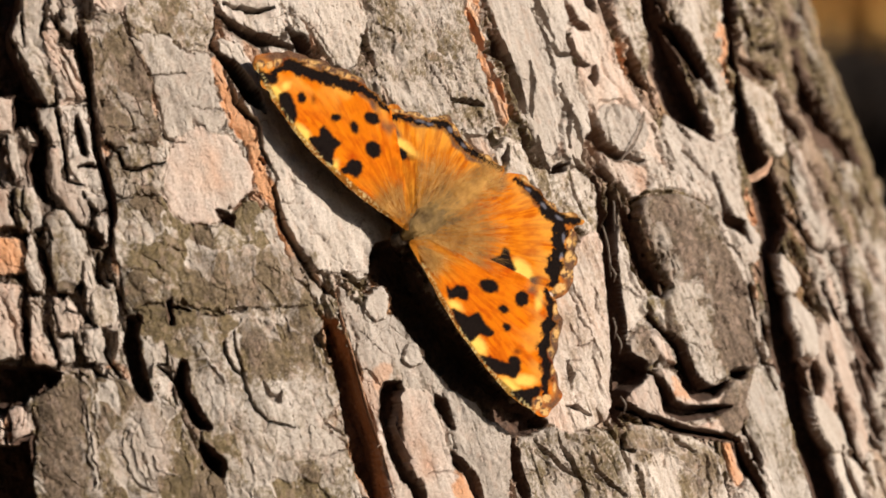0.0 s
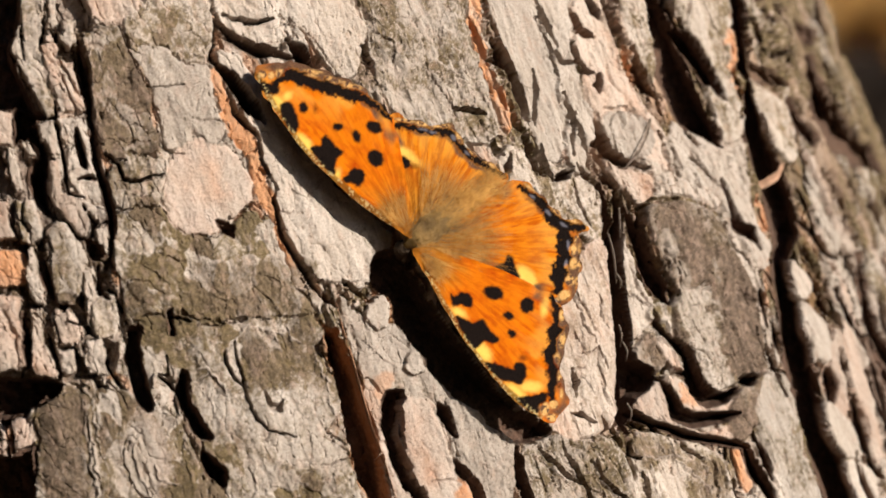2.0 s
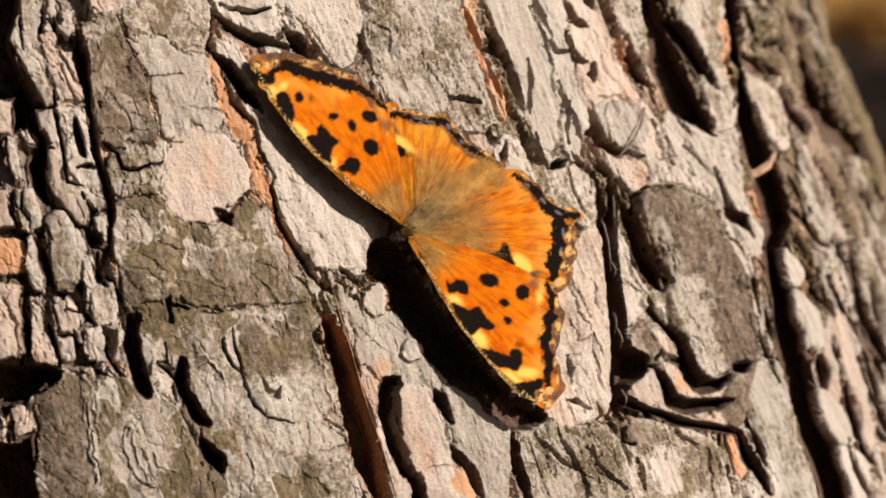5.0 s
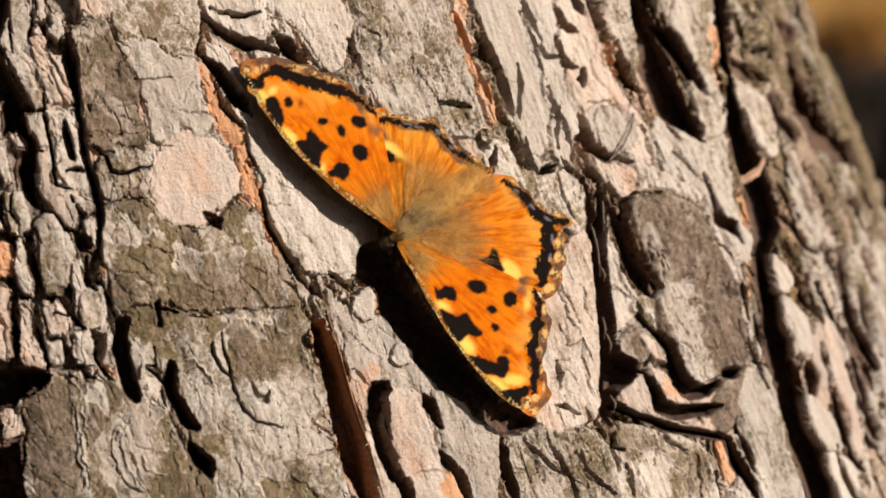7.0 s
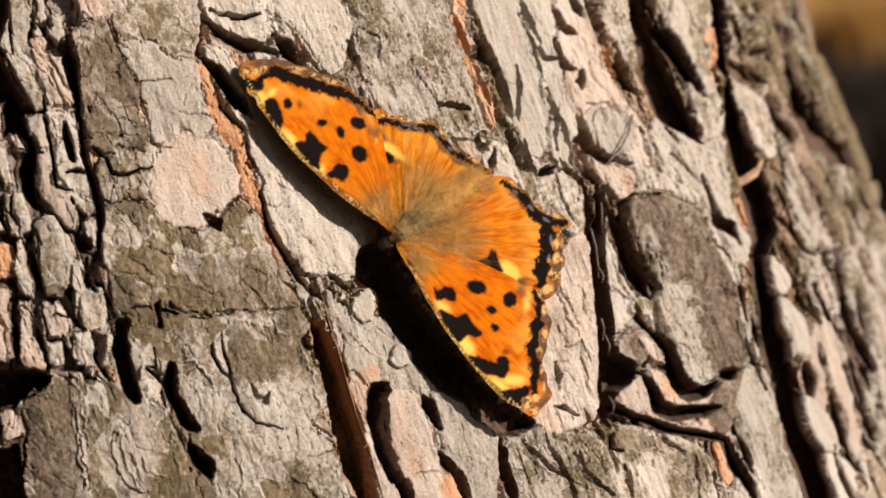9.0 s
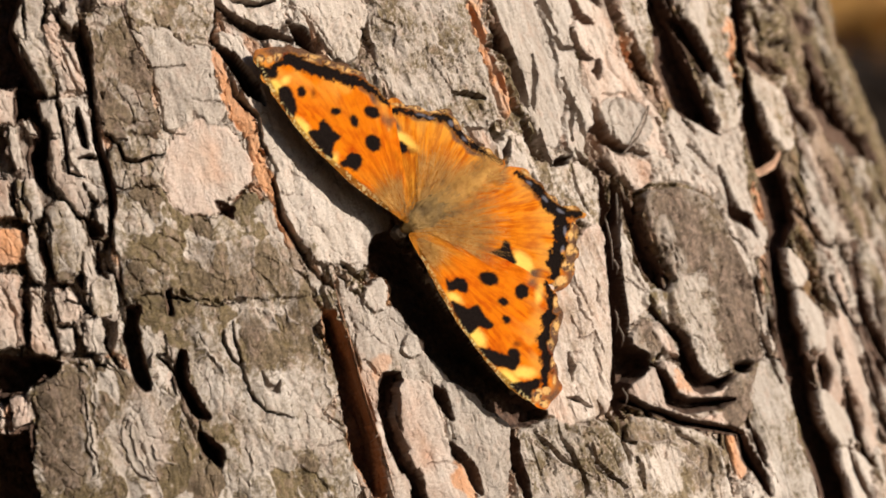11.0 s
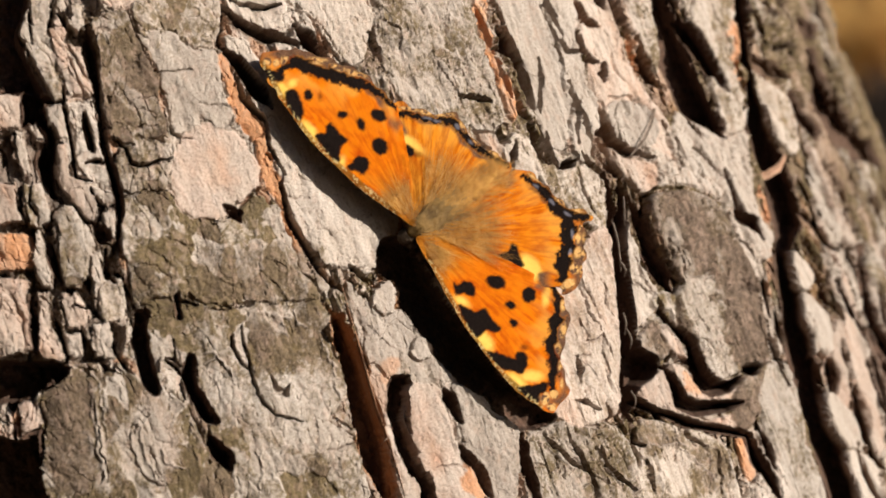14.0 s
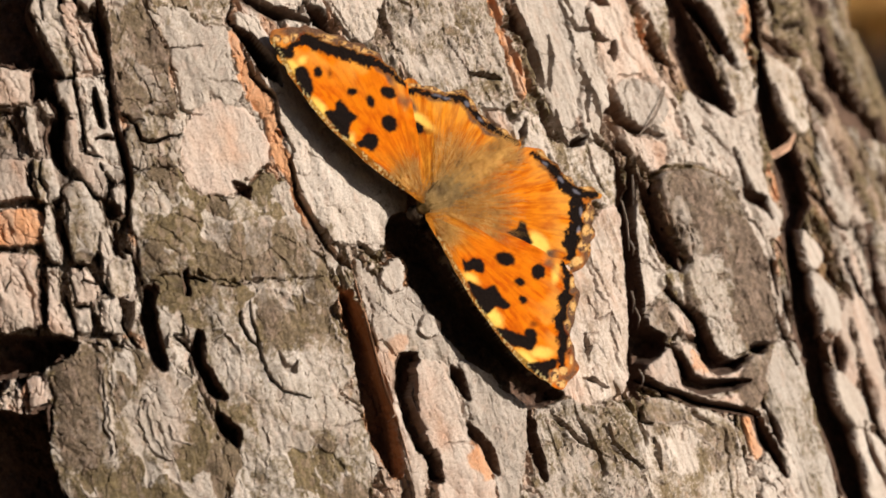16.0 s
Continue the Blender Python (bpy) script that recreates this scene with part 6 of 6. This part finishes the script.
ground = linked("ground", np.stack([gx, gy, gz], -1).reshape(-1, 3), np.stack([gi[:-1, :-1], gi[1:, :-1], gi[1:, 1:], gi[:-1, 1:]], -1).reshape(-1, 4), LITTER)
tagged(ground, "forest floor of dry brown needles and litter", "ground", kind="structure")

def forest_material():
    m, nodes, links, bsdf = material("unseen_forest", 1.0)
    a = noised(nodes, links, 1.4, 8, 0.7)
    links.new(mixed(nodes, links, a, (0.012, 0.012, 0.008), (0.06, 0.05, 0.03)), bsdf.inputs["Base Color"])
    return m


# an added dark wood, out of view, that holds back sky light; open towards the sun
sun_turn = math.atan2(SUN_WAY.y, SUN_WAY.x)
ft = sun_turn + np.radians(np.linspace(24, 336, 157))
fz = np.linspace(-0.5, 16, 34)
FT, FZ = np.meshgrid(ft, fz, indexing="ij")
wall_r = 13 + 1.6 * fbm(FT * 9, FZ / 2.0, 651, 4) + 0.05 * FZ
fz_top = FZ + np.where(FZ > 12, 1.8 * fbm(FT * 16, FT * 3, 655, 3), 0)
fi = np.arange(FT.size).reshape(FT.shape)
wood = linked("backdrop", np.stack([wall_r * np.cos(FT), wall_r * np.sin(FT), fz_top], -1).reshape(-1, 3),
              np.stack([fi[:-1, :-1], fi[1:, :-1], fi[1:, 1:], fi[:-1, 1:]], -1).reshape(-1, 4), forest_material())
tagged(wood, "added dark wood out of view that holds back sky light", "forest", kind="structure")

DRY = plain("dry_grass", (0.34, 0.17, 0.045), (0.72, 0.43, 0.13), 20, 0.7, 0.002)
# leaves far darker than their own colour: the shrub's shade is in it
SHADE = plain("shade_toned_evergreen", (0.007, 0.004, 0.003), (0.026, 0.016, 0.010), 25, 0.8, 0.002)


def tuft(name, place, blades, height, spread, mat, label, category, broad, seed, tall=(0.45, 1.1), bow=(0.1, 0.8)):
    """A clump of arching blades or leaves on the ground."""
    rng = random.Random(seed)
    verts, faces = [], []
    for _ in range(blades):
        a = rng.uniform(0, 2 * math.pi)
        root = Vector((rng.gauss(0, spread), rng.gauss(0, spread), 0))
        out = Vector((math.cos(a), math.sin(a), 0))
        side = Vector((-out.y, out.x, 0)) * broad * rng.uniform(0.5, 1.3)
        h = height * rng.uniform(*tall)
        lean = rng.uniform(*bow) * h
        n = len(verts)
        for k, w in ((0, 0.6), (0.4, 1.0), (0.75, 0.8), (1.0, 0.1)):
            p = root + out * (lean * k * k) + Vector((0, 0, h * (k - 0.25 * k * k)))
            verts += [p - side * w, p + side * w]
        faces += [(n + q, n + q + 1, n + q + 3, n + q + 2) for q in (0, 2, 4)]
    thing = tagged(new(name), label, category)
    thing.location = place
    third = len(faces) // 9 * 3
    for k in range(3):
        own = faces[k * third:(k + 1) * third if k < 2 else len(faces)]
        low = min(own[0])
        linked("leaf_spray", [tuple(v) for v in verts[low:max(max(q) for q in own) + 1]], [tuple(i - low for i in q) for q in own], mat, thing)
    return thing


def ground_spot(x, y, dist):
    """The place dist metres out along a line of sight, dropped to the ground; and the sight's height there."""
    p = EYE + way_of(np.array([float(x)]), np.array([float(y)]))[0] * dist
    return Vector((p[0], p[1], 0.0)), p[2]


spot, top = ground_spot(1540, 40, 2.2)
tuft("dry_grass_tuft", spot, 900, top * 1.50, 0.035, DRY, "sunlit clump of dry ochre grass", "grass", 0.010, 11, (0.7, 1.0), (0.02, 0.12))
spot, top = ground_spot(1640, 70, 2.0)
tuft("dry_grass_tuft", spot, 400, top * 1.40, 0.03, DRY, "sunlit clump of dry ochre grass", "grass", 0.008, 12, (0.7, 1.0), (0.02, 0.15))
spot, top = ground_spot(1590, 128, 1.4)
tuft("low_shrub", spot, 4200, top * 1.352, 0.055, SHADE, "low evergreen shrub, its shade put into the leaf colour", "shrub", 0.011, 13, (0.93, 1.0), (0.02, 0.08))


def motions():
    """What moves: the wings, which open and close a little about the body's line."""
    drift = [(0, -0.02, -0.01), (0.5, -0.20, -0.29), (1, -0.19, -0.49), (1.5, -0.16, -0.41), (2, -0.19, -0.39), (2.5, -0.21, -0.47), (3, -0.23, -0.26), (5.5, -0.15, -0.28), (6, -0.09, -0.10), (6.5, -0.13, -0.19), (7, -0.24, -0.14), (7.5, -0.16, -0.08), (8, -0.23, -0.17), (8.5, -0.17, -0.13), (9, -0.16, -0.15), (9.2, -0.22, -0.03), (11.3, -0.24, -0.04), (11.5, -0.34, 0.11), (12, -0.30, 0.03), (12.5, -0.33, -0.10), (13, -0.19, 0.00), (13.5, -0.39, 0.02), (14, -0.25, 0.15), (14.5, -0.20, -0.09), (15, -0.20, 0.05), (15.5, -0.37, 0.21), (16, -0.21, 0.04)]
    lifts = {fore_u: [(0, 0.00), (0.5, 0.47), (1, -1.24), (1.5, -1.14), (2, -0.25), (2.5, -0.55), (3, -0.05), (5.5, -1.11), (6, -0.22), (6.5, -0.79), (7, -0.90), (7.5, -0.44), (8, -0.91), (8.5, -0.27), (9, -1.20), (9.2, -0.72), (11.3, -0.51), (11.5, 0.41), (12, -0.18), (12.5, -0.49), (13, 0.19), (13.5, 0.14), (14, 0.22), (14.5, -0.65), (15, -0.07), (15.5, -0.08), (16, -0.36)],
             fore_l: [(0, 0.01), (0.5, 1.14), (1, 2.66), (1.5, 1.36), (2, 1.30), (2.5, 5.84), (3, 0.55), (5.5, 2.37), (6, 1.92), (6.5, 2.18), (7, 0.10), (7.5, -0.32), (8, 0.52), (8.5, 1.80), (9, 1.36), (9.2, 0.74), (11.3, -0.26), (11.5, -1.33), (12, -1.05), (12.5, 0.88), (13, 1.02), (13.5, -0.77), (14, -0.59), (14.5, 2.42), (15, 0.35), (15.5, 0.59), (16, 0.58)],
             hind_l: [(0, 0.01), (0.5, -0.41), (1, -0.68), (1.5, -0.70), (2, -0.72), (2.5, 0.21), (3, 0.30), (5.5, 0.37), (6, 0.66), (6.5, 0.59), (7, 0.26), (7.5, 0.50), (8, 0.76), (8.5, 1.33), (9, 0.34), (9.2, 0.16), (11.3, 1.15), (11.5, 1.65), (12, 0.82), (12.5, 1.42), (13, 1.91), (13.5, 1.67), (14, 1.52), (14.5, 0.08), (15, 0.83), (15.5, 0.56), (16, 0.74)],
             hind_u: [(0, 0.00), (0.5, 0.28), (1, -0.58), (1.5, -0.55), (2, -0.07), (2.5, -0.23), (3, 0.02), (5.5, -0.50), (6, -0.06), (6.5, -0.34), (7, -0.35), (7.5, -0.08), (8, -0.34), (8.5, -0.04), (9, -0.48), (9.2, -0.26), (11.3, -0.04), (11.5, 0.50), (12, 0.19), (12.5, -0.02), (13, 0.34), (13.5, 0.33), (14, 0.41), (14.5, -0.13), (15, 0.16), (15.5, 0.25), (16, 0.04)]}
    walk(butterfly, [(t, BODY_M @ pose(x * 0.001, y * 0.001, 0)) for t, x, y in drift])
    for ob, rows in lifts.items():
        turn = -SIGN_U if ob in (fore_u, hind_u) else -SIGN_L
        walk(ob, [(t, pose(0, 0, 0, 0, turn * lift, 0)) for t, lift in rows])


motions()
